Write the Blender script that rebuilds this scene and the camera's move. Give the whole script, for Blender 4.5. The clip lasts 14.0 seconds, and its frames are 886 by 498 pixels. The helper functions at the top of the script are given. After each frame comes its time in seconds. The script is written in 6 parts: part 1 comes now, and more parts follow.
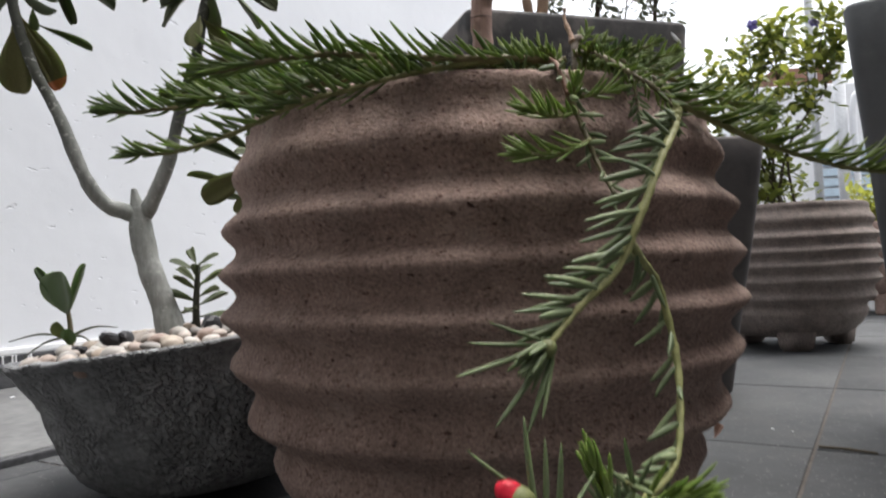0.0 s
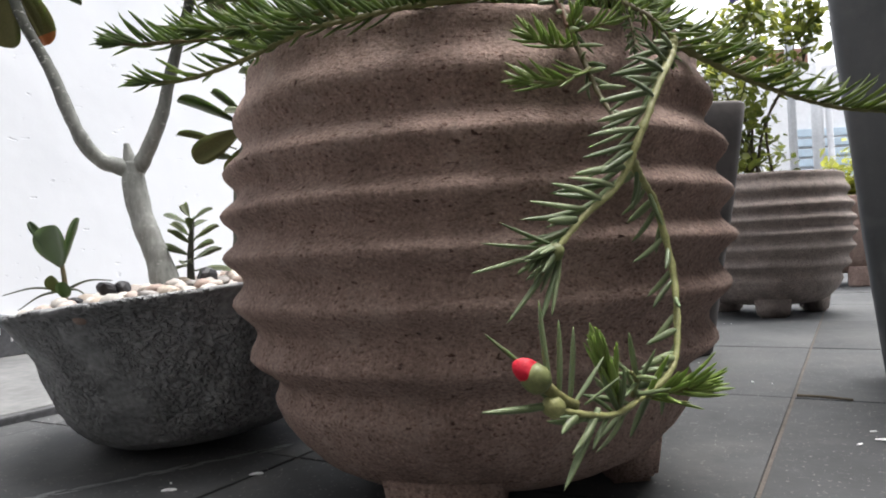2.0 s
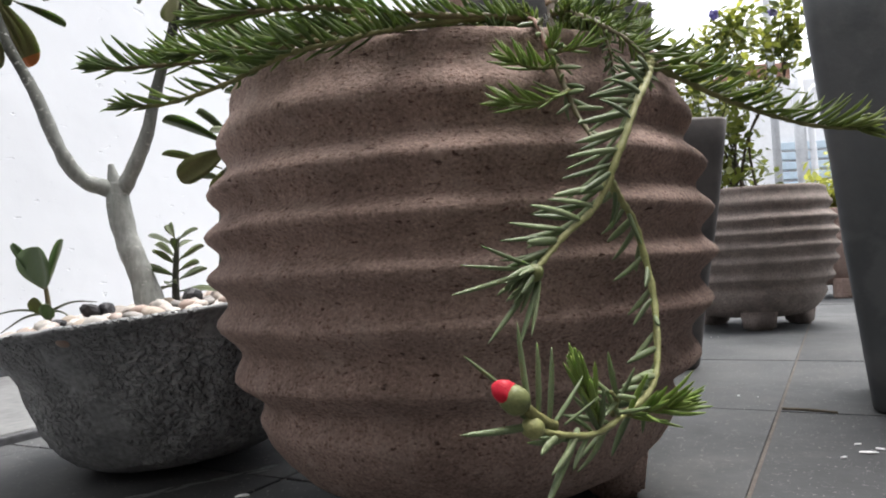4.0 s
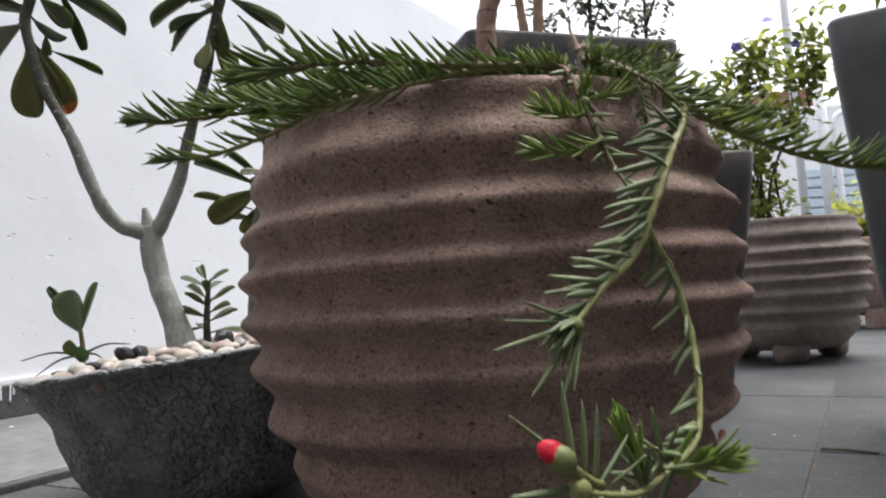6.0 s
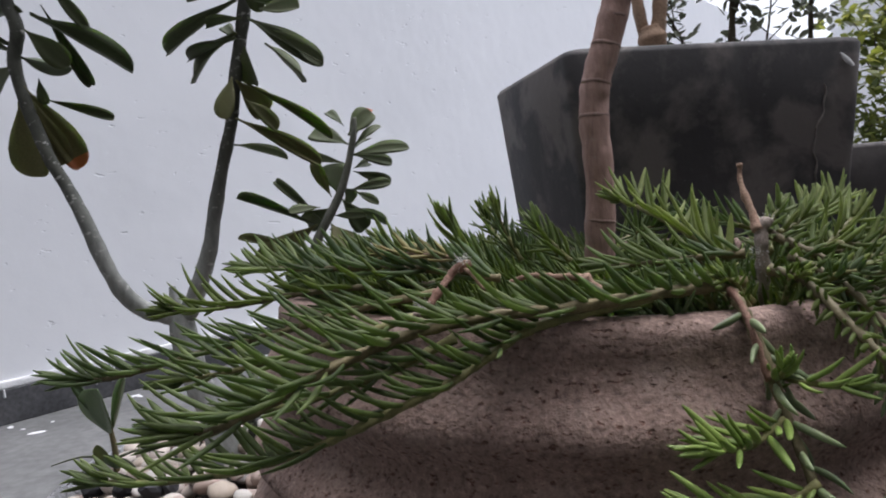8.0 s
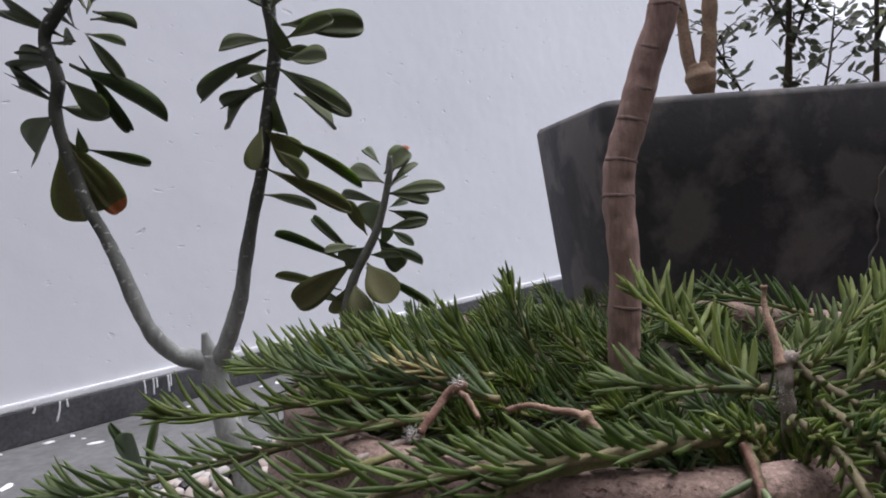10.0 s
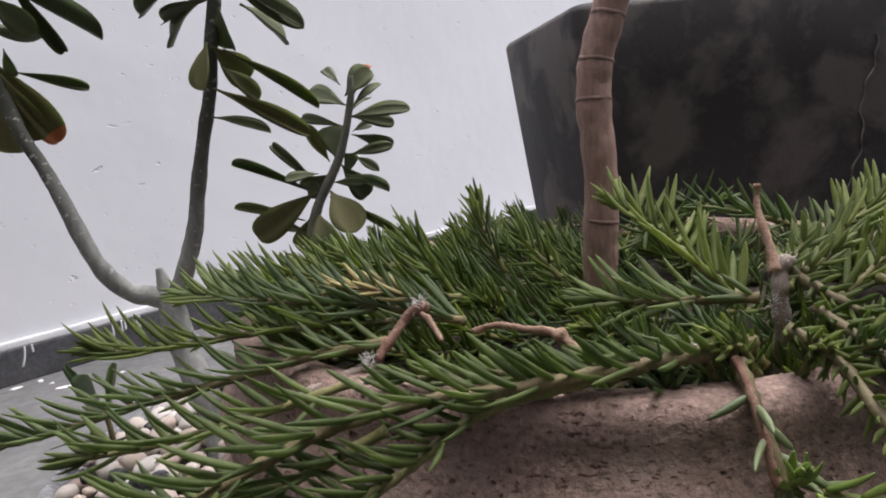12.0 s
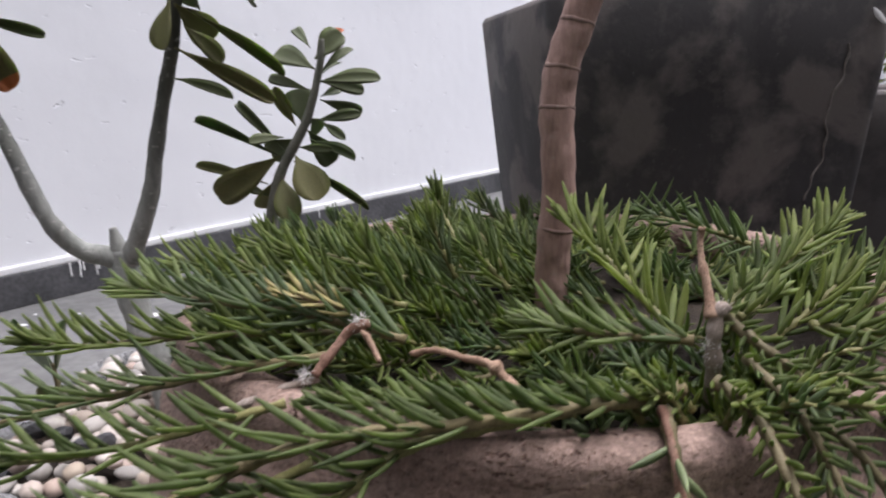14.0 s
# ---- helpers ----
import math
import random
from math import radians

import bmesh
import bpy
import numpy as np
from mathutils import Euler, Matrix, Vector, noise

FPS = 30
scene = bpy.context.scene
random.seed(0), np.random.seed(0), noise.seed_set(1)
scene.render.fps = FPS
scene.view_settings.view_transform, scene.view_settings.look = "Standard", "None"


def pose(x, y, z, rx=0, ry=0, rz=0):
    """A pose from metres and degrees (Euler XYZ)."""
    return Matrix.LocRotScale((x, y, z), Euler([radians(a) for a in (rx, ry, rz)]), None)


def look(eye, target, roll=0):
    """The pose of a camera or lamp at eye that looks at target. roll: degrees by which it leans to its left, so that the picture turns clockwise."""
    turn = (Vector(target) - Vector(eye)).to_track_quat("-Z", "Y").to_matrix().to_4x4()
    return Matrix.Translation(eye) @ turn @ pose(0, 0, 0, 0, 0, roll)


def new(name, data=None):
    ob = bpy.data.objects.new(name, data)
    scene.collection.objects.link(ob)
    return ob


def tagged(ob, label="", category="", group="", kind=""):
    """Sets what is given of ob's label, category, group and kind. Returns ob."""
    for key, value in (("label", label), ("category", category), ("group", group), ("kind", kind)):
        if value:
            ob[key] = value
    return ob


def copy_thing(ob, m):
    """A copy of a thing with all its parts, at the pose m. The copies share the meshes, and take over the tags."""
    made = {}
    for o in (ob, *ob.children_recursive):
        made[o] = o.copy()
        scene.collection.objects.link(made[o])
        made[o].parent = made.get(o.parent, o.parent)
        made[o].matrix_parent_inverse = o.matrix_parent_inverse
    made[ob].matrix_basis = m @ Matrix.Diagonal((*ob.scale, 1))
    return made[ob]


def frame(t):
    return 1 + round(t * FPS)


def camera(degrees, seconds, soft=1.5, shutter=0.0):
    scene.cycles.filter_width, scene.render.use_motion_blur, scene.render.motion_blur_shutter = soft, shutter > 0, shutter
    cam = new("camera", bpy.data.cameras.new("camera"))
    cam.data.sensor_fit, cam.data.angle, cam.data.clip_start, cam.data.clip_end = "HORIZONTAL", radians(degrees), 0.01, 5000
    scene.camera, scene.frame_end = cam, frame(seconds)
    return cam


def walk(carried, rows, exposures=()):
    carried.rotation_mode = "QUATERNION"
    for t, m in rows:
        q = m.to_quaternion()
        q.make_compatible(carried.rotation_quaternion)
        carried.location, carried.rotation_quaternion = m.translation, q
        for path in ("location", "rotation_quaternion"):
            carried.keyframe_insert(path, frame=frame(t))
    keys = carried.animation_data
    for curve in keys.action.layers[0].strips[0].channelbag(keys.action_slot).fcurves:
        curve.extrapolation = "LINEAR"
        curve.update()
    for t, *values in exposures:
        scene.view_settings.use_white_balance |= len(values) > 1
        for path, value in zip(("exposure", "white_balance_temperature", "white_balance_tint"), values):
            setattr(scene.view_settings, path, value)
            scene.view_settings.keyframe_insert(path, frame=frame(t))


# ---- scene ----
cam = camera(64.5, 14.0, 1.9, 0.5)
PATH = [
    (0, (0.038, 0.038, 0.223), (-0.065, 2.035, 0.281), -2.7),
    (0.5, (0.035, 0.027, 0.206), (-0.029, 2.026, 0.205), -3.0),
    (1, (0.028, 0.026, 0.2), (-0.023, 2.025, 0.201), -2.6),
    (1.5, (0.021, 0.025, 0.196), (-0.044, 2.024, 0.209), -2.5),
    (2, (0.023, 0.025, 0.192), (-0.023, 2.024, 0.2), -2.9),
    (2.5, (0.024, 0.027, 0.192), (-0.025, 2.026, 0.214), -2.9),
    (3, (0.025, 0.024, 0.191), (0.0, 2.023, 0.215), -3.0),
    (5.3, (0.028, 0.021, 0.2), (-0.006, 2.017, 0.31), -4.3),
    (5.5, (0.023, 0.019, 0.2), (-0.028, 2.015, 0.318), -4.2),
    (6, (0.02, 0.021, 0.205), (-0.048, 2.015, 0.344), -3.9),
    (6.2, (0.03, 0.05, 0.24), (-0.157, 2.034, 0.411), -4.4),
    (6.4, (0.018, 0.07, 0.27), (-0.163, 2.055, 0.418), -5.2),
    (6.5, (0.016, 0.082, 0.286), (-0.168, 2.071, 0.384), -6.6),
    (6.7, (0.013, 0.112, 0.319), (-0.232, 2.097, 0.376), -6.7),
    (7, (0.017, 0.149, 0.351), (-0.277, 2.128, 0.352), -6.9),
    (7.5, (0.026, 0.177, 0.377), (-0.298, 2.149, 0.296), -5.3),
    (8, (0.029, 0.184, 0.383), (-0.321, 2.147, 0.237), -4.7),
    (8.2, (0.027, 0.184, 0.387), (-0.358, 2.142, 0.251), -4.4),
    (10.3, (0.056, 0.214, 0.43), (-0.47, 2.137, 0.272), -4.5),
    (10.5, (0.053, 0.215, 0.424), (-0.459, 2.139, 0.228), -4.1),
    (11, (0.055, 0.222, 0.416), (-0.441, 2.142, 0.151), -4.7),
    (11.5, (0.056, 0.235, 0.411), (-0.408, 2.156, 0.106), -5.2),
    (12, (0.052, 0.241, 0.415), (-0.411, 2.157, 0.08), -5.9),
    (12.5, (0.067, 0.249, 0.423), (-0.388, 2.156, 0.031), -6.8),
    (13, (0.062, 0.244, 0.416), (-0.404, 2.139, -0.02), -3.9),
    (13.5, (0.061, 0.238, 0.421), (-0.412, 2.136, 0.004), -3.2),
    (14, (0.061, 0.25, 0.438), (-0.325, 2.153, -0.041), -1.8),
]
walk(cam, [(t, look(eye, target, roll)) for t, eye, target, roll in PATH],
     exposures=[(0, 1.46, 6500, 10), (0.5, 1.80, 6500, 10), (1.0, 1.90, 6500, 10), (3.0, 1.92, 6500, 10), (5.5, 1.67, 6480, 10), (6.0, 1.56, 6450, 10), (6.5, 1.30, 6050, 8), (7.0, 1.04, 5980, 10), (7.5, 1.03, 6150, 13), (8.2, 1.03, 6150, 14), (10.5, 0.96, 6150, 17), (11.5, 1.05, 6430, 16), (12.5, 1.31, 6500, 16), (14, 1.38, 6350, 17)])

# ---- world and light: a bright overcast day ----
world = bpy.data.worlds.new("world")
scene.world = world
world.use_nodes = True
wt = world.node_tree
wt.nodes.clear()
sky = wt.nodes.new("ShaderNodeTexSky")
sky.sky_type = "NISHITA"
sky.sun_disc = False
sky.sun_elevation = radians(73)
sky.sun_rotation = radians(56)
sky.dust_density = 4.0
pale = wt.nodes.new("ShaderNodeHueSaturation")
pale.inputs["Saturation"].default_value = 0.25
back = wt.nodes.new("ShaderNodeBackground")
back.inputs["Strength"].default_value = 0.14
world_out = wt.nodes.new("ShaderNodeOutputWorld")
wt.links.new(sky.outputs[0], pale.inputs["Color"])
wt.links.new(pale.outputs[0], back.inputs["Color"])
wt.links.new(back.outputs[0], world_out.inputs["Surface"])

sun_data = bpy.data.lights.new("sun", "SUN")
sun_data.energy = 1.15
sun_data.angle = radians(50)
sun_data.color = (1.0, 0.98, 0.95)
sun = new("sun", sun_data)
sun.matrix_world = look((0.75, 1.1, 3.0), (0.0, 0.6, 0.0))


# ---- materials ----
def node(tree, kind, **values):
    n = tree.nodes.new(kind)
    for key, value in values.items():
        n.inputs[key.replace("_", " ")].default_value = value
    return n


def ramp(tree, source, stops):
    r = tree.nodes.new("ShaderNodeValToRGB")
    while len(r.color_ramp.elements) < len(stops):
        r.color_ramp.elements.new(0.5)
    for e, (at, colour) in zip(r.color_ramp.elements, stops):
        e.position = at
        e.color = (*colour, 1) if len(colour) == 3 else colour
    tree.links.new(source, r.inputs["Fac"])
    return r.outputs["Color"]


def grey(v):
    return (v, v, v)


def mix(tree, factor, a, b, blend="MIX"):
    m = tree.nodes.new("ShaderNodeMix")
    m.data_type, m.blend_type = "RGBA", blend
    for value, socket in ((factor, m.inputs[0]), (a, m.inputs[6]), (b, m.inputs[7])):
        if isinstance(value, (int, float)):
            socket.default_value = value
        elif isinstance(value, tuple):
            socket.default_value = (*value, 1)
        else:
            tree.links.new(value, socket)
    return m.outputs[2]


def noise_at(tree, scale, detail=4.0, rough=0.55, stretch=(1, 1, 1), shift=None, swirl=0.0):
    coord = tree.nodes.new("ShaderNodeTexCoord")
    mapping = tree.nodes.new("ShaderNodeMapping")
    mapping.inputs["Scale"].default_value = stretch
    tree.links.new(coord.outputs["Object"], mapping.inputs["Vector"])
    if shift is not None:
        tree.links.new(shift, mapping.inputs["Location"])
    n = node(tree, "ShaderNodeTexNoise", Scale=scale, Detail=detail, Roughness=rough, Distortion=swirl)
    tree.links.new(mapping.outputs[0], n.inputs["Vector"])
    return n.outputs["Fac"]


def material(name, rough=0.8, spec=0.3):
    m = bpy.data.materials.new(name)
    m.use_nodes = True
    tree = m.node_tree
    shader = tree.nodes["Principled BSDF"]
    shader.inputs["Roughness"].default_value = rough
    shader.inputs["Specular IOR Level"].default_value = spec
    return m, tree, shader


def bump(tree, shader, layers):
    """layers: (height, strength, distance), coarse to fine."""
    last = None
    for height, strength, distance in layers:
        b = node(tree, "ShaderNodeBump", Strength=strength, Distance=distance)
        tree.links.new(height, b.inputs["Height"])
        if last:
            tree.links.new(last, b.inputs["Normal"])
        last = b.outputs["Normal"]
    tree.links.new(last, shader.inputs["Normal"])


def paint(tree, shader, colour):
    tree.links.new(colour, shader.inputs["Base Color"])


def random_value(tree):
    return tree.nodes.new("ShaderNodeObjectInfo").outputs["Random"]


def island_value(tree):
    return tree.nodes.new("ShaderNodeNewGeometry").outputs["Random Per Island"]


def ribbed_cement(name="brown_cement", low=(0.225, 0.158, 0.132), high=(0.345, 0.250, 0.214)):
    """Cast cement: sandy grain, sharp dark pores of two sizes, pale dust on some patches."""
    m, t, s = material(name, 0.88, 0.2)
    broad = ramp(t, noise_at(t, 9, 4), [(0.3, low), (0.7, high)])
    streak = ramp(t, noise_at(t, 60, 5, 0.6, (1, 1, 0.5)), [(0.35, grey(0.86)), (0.65, grey(1.10))])
    c = mix(t, 1.0, broad, streak, "MULTIPLY")
    grit = ramp(t, noise_at(t, 420, 3, 0.65), [(0.30, grey(0.52)), (0.45, grey(0.94)), (0.58, grey(1.10)), (0.72, grey(1.6))])
    c = mix(t, 1.0, c, grit, "MULTIPLY")
    fine = noise_at(t, 300, 2, 0.55, (1, 1, 1.9))
    large = noise_at(t, 125, 3, 0.6, (1, 1, 1.9))
    patches = ramp(t, noise_at(t, 14, 3), [(0.35, grey(0.35)), (0.62, grey(1.0))])
    c = mix(t, patches, c, mix(t, 1.0, c, ramp(t, fine, [(0.32, (0.46, 0.36, 0.33)), (0.42, grey(1.0))]), "MULTIPLY"))
    c = mix(t, 0.9, c, ramp(t, large, [(0.29, (0.26, 0.18, 0.16)), (0.345, grey(1.0))]), "MULTIPLY")
    dust = ramp(t, noise_at(t, 30, 6, 0.7), [(0.52, grey(0)), (0.78, grey(0.45))])
    c = mix(t, dust, c, (0.50, 0.40, 0.35))
    paint(t, s, c)
    pores = ramp(t, large, [(0.26, grey(0)), (0.33, grey(1.0))])
    pinholes = ramp(t, fine, [(0.28, grey(0)), (0.38, grey(1.0))])
    crumbs = ramp(t, noise_at(t, 420, 3, 0.6), [(0.32, grey(0)), (0.68, grey(1))])
    bump(t, s, [(noise_at(t, 45, 3), 0.28, 0.004), (pores, 0.8, 0.0022), (pinholes, 0.6, 0.0012), (crumbs, 0.5, 0.0009)])
    return m


def dark_render():
    """Rough trowelled dark cement of the bowl."""
    m, t, s = material("dark_cement", 0.72, 0.4)
    c = ramp(t, noise_at(t, 7, 5, 0.6), [(0.3, (0.160, 0.164, 0.170)), (0.52, (0.240, 0.244, 0.250)), (0.68, (0.39, 0.395, 0.40))])
    fine = ramp(t, noise_at(t, 190, 3), [(0.3, grey(0.7)), (0.7, grey(1.25))])
    paint(t, s, mix(t, 1.0, c, fine, "MULTIPLY"))
    ridges = ramp(t, noise_at(t, 95, 4, 0.6), [(0.40, grey(0)), (0.62, grey(1))])
    patchy = mix(t, 1.0, ridges, ramp(t, noise_at(t, 9, 3), [(0.38, grey(0.1)), (0.6, grey(1))]), "MULTIPLY")
    crumbs = ramp(t, noise_at(t, 200, 2, 0.45), [(0.42, grey(0)), (0.60, grey(1))])
    crumbs = mix(t, 1.0, crumbs, ramp(t, noise_at(t, 9, 4), [(0.44, grey(0.03)), (0.54, grey(1))]), "MULTIPLY")
    bump(t, s, [(noise_at(t, 14, 2), 0.6, 0.016), (patchy, 0.2, 0.0016), (crumbs, 1.0, 0.0045)])
    return m


def slate_black(name, low, high, tint):
    """Stained dark planter wall: cloudy patches, soft blotches, faint scuffs and runs."""
    m, t, s = material(name, 0.6, 0.25)
    c = ramp(t, noise_at(t, 6, 6, 0.62), [(0.30, low), (0.55, mid_of(low, high, 0.5)), (0.74, high)])
    c = mix(t, ramp(t, noise_at(t, 11, 6, 0.55, (1, 1, 1.2), None, 0.25), [(0.49, grey(0)), (0.57, grey(0.7))]), c, tint)
    c = mix(t, ramp(t, noise_at(t, 34, 6, 0.7), [(0.52, grey(0)), (0.72, grey(0.45))]), c, tint)
    c = mix(t, ramp(t, noise_at(t, 13, 5, 0.6, (1, 1, 0.25)), [(0.56, grey(0)), (0.8, grey(0.35))]), c, mid_of(tint, (0.2, 0.2, 0.2), 0.5))
    c = mix(t, ramp(t, noise_at(t, 260, 3, 0.6), [(0.66, grey(0)), (0.76, grey(0.25))]), c, mid_of(tint, (0.3, 0.3, 0.3), 0.5))
    paint(t, s, c)
    rough = ramp(t, noise_at(t, 12, 4), [(0.3, grey(0.62)), (0.7, grey(0.82))])
    t.links.new(rough, s.inputs["Roughness"])
    bump(t, s, [(noise_at(t, 16, 4), 0.25, 0.004), (noise_at(t, 150, 3), 0.3, 0.0010)])
    return m


def mid_of(a, b, f):
    return tuple(x + (y - x) * f for x, y in zip(a, b))


def plaster():
    m, t, s = material("white_plaster", 0.75, 0.25)
    c = ramp(t, noise_at(t, 1.3, 4), [(0.3, (0.665, 0.678, 0.708)), (0.7, (0.715, 0.727, 0.755))])
    # faint shade painted into the dents, from the same noise as their relief
    dent_shade = ramp(t, noise_at(t, 26, 3, 0.6, (1, 1, 2.0)), [(0.25, grey(0.80)), (0.31, grey(1.0))])
    paint(t, s, mix(t, 0.7, c, dent_shade, "MULTIPLY"))
    dents = ramp(t, noise_at(t, 26, 3, 0.6, (1, 1, 2.0)), [(0.24, grey(0)), (0.33, grey(1))])
    bump(t, s, [(noise_at(t, 3.5, 3), 0.45, 0.016), (dents, 0.5, 0.006), (noise_at(t, 120, 3), 0.15, 0.001)])
    return m


def tile_slate():
    m, t, s = material("slate_tile", 0.75, 0.2)
    r = random_value(t)
    c = ramp(t, noise_at(t, 5, 5, 0.6), [(0.25, (0.040, 0.042, 0.044)), (0.75, (0.074, 0.076, 0.079))])
    tone = ramp(t, r, [(0.0, grey(0.86)), (1.0, grey(1.12))])
    c = mix(t, 1.0, c, tone, "MULTIPLY")
    c = mix(t, ramp(t, noise_at(t, 70, 4, 0.7), [(0.62, grey(0)), (0.74, grey(0.4))]), c, (0.26, 0.26, 0.255))
    c = mix(t, ramp(t, noise_at(t, 4.5, 6, 0.68), [(0.50, grey(0)), (0.72, grey(0.45))]), c, (0.155, 0.152, 0.148))
    c = mix(t, ramp(t, noise_at(t, 240, 2, 0.5), [(0.66, grey(0)), (0.71, grey(0.5))]), c, (0.30, 0.29, 0.28))
    paint(t, s, c)
    rough = ramp(t, noise_at(t, 9, 4), [(0.3, grey(0.62)), (0.7, grey(0.9))])
    t.links.new(rough, s.inputs["Roughness"])
    bump(t, s, [(noise_at(t, 12, 4), 0.25, 0.004), (noise_at(t, 160, 3), 0.3, 0.0008)])
    return m


def mottled(name, low, high, scale, rough=0.85, fine=0.3, depth=0.002, spec=0.25):
    m, t, s = material(name, rough, spec)
    c = ramp(t, noise_at(t, scale, 5, 0.6), [(0.3, low), (0.7, high)])
    grain = ramp(t, noise_at(t, scale * 14, 3), [(0.3, grey(1 - fine)), (0.7, grey(1 + fine * 0.6))])
    paint(t, s, mix(t, 1.0, c, grain, "MULTIPLY"))
    bump(t, s, [(noise_at(t, scale * 2, 3), 0.3, depth * 2), (noise_at(t, scale * 14, 3), 0.45, depth * 0.5)])
    return m


def foliage(name, dark, light, rough=0.42, per_object=False, sheer=0.12, blotch=30):
    m, t, s = material(name, rough, 0.45)
    r = random_value(t) if per_object else island_value(t)
    c = ramp(t, r, [(0.0, dark), (1.0, light)])
    v = ramp(t, noise_at(t, blotch, 3), [(0.3, grey(0.75)), (0.7, grey(1.2))])
    paint(t, s, mix(t, 1.0, c, v, "MULTIPLY"))
    s.inputs["Subsurface Weight"].default_value = sheer
    s.inputs["Subsurface Radius"].default_value = (0.004, 0.006, 0.002)
    s.inputs["Subsurface Scale"].default_value = 0.5
    bump(t, s, [(noise_at(t, blotch * 8, 2), 0.15, 0.0006)])
    return m


def needles(name, dark, light, bluish):
    """Fleshy needle leaves: each leaf its own tone, each shoot its own share of blue-green bloom."""
    m, t, s = material(name, 0.56, 0.28)
    c = ramp(t, island_value(t), [(0.0, dark), (1.0, light)])
    bloom = ramp(t, random_value(t), [(0.35, grey(0.0)), (1.0, grey(0.8))])
    c = mix(t, bloom, c, bluish)
    c = mix(t, 1.0, c, ramp(t, noise_at(t, 90, 4, 0.65), [(0.3, grey(0.68)), (0.7, grey(1.22))]), "MULTIPLY")
    c = mix(t, ramp(t, noise_at(t, 38, 3), [(0.62, grey(0)), (0.8, grey(0.22))]), c, (0.18, 0.17, 0.06))
    paint(t, s, c)
    s.inputs["Subsurface Weight"].default_value = 0.12
    s.inputs["Subsurface Radius"].default_value = (0.004, 0.006, 0.002)
    s.inputs["Subsurface Scale"].default_value = 0.5
    bump(t, s, [(noise_at(t, 500, 2), 0.2, 0.0006)])
    see_through(t, s, c, 0.5, (1.7, 1.75, 1.5))
    return m


def see_through(t, s, c, share, tint=(1.0, 1.0, 1.0)):
    glow = t.nodes.new("ShaderNodeBsdfTranslucent")
    t.links.new(mix(t, 1.0, c, tint, "MULTIPLY"), glow.inputs["Color"])
    both = t.nodes.new("ShaderNodeMixShader")
    both.inputs["Fac"].default_value = share
    t.links.new(s.outputs[0], both.inputs[1])
    t.links.new(glow.outputs[0], both.inputs[2])
    t.links.new(both.outputs[0], t.nodes["Material Output"].inputs["Surface"])


def thin_leaf(name, dark, light):
    """Leaves thin enough for the sky behind to shine through."""
    m, t, s = material(name, 0.45, 0.4)
    c = ramp(t, island_value(t), [(0.0, dark), (1.0, light)])
    c = mix(t, 1.0, c, ramp(t, noise_at(t, 30, 3), [(0.3, grey(0.8)), (0.7, grey(1.2))]), "MULTIPLY")
    paint(t, s, c)
    see_through(t, s, c, 0.45)
    return m


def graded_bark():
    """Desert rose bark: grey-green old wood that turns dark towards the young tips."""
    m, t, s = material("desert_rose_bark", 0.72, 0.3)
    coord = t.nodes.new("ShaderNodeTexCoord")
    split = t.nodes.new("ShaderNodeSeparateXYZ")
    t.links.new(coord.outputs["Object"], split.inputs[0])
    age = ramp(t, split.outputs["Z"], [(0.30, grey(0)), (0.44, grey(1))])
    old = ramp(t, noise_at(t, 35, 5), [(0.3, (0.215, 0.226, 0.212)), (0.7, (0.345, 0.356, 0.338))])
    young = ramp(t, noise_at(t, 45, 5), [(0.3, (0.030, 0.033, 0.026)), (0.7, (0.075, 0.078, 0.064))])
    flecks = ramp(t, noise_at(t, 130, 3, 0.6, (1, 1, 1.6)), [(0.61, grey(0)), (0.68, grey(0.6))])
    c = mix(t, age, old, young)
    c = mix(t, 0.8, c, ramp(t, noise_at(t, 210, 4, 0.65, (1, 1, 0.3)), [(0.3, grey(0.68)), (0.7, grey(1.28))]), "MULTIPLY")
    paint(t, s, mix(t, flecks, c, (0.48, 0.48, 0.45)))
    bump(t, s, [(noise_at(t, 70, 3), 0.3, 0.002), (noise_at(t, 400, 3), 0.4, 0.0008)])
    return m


def grained(name, low, high):
    """Bark with fine upright grain and pale lichen specks."""
    m, t, s = material(name, 0.8, 0.25)
    c = ramp(t, noise_at(t, 60, 5, 0.6, (1, 1, 0.3)), [(0.3, low), (0.7, high)])
    c = mix(t, 1.0, c, ramp(t, noise_at(t, 420, 3, 0.6, (1, 1, 0.25)), [(0.3, grey(0.80)), (0.7, grey(1.14))]), "MULTIPLY")
    c = mix(t, ramp(t, noise_at(t, 220, 3, 0.6), [(0.64, grey(0)), (0.74, grey(0.5))]), c, (0.32, 0.28, 0.25))
    paint(t, s, c)
    bump(t, s, [(noise_at(t, 120, 4, 0.6, (1, 1, 0.35)), 0.6, 0.002), (noise_at(t, 420, 3), 0.4, 0.0007)])
    return m


def pebble_paint(name, stops):
    m, t, s = material(name, 0.55, 0.4)
    c = ramp(t, random_value(t), stops)
    v = ramp(t, noise_at(t, 90, 4, 0.6), [(0.3, grey(0.8)), (0.7, grey(1.1))])
    paint(t, s, mix(t, 1.0, c, v, "MULTIPLY"))
    bump(t, s, [(noise_at(t, 200, 3), 0.25, 0.0006)])
    return m


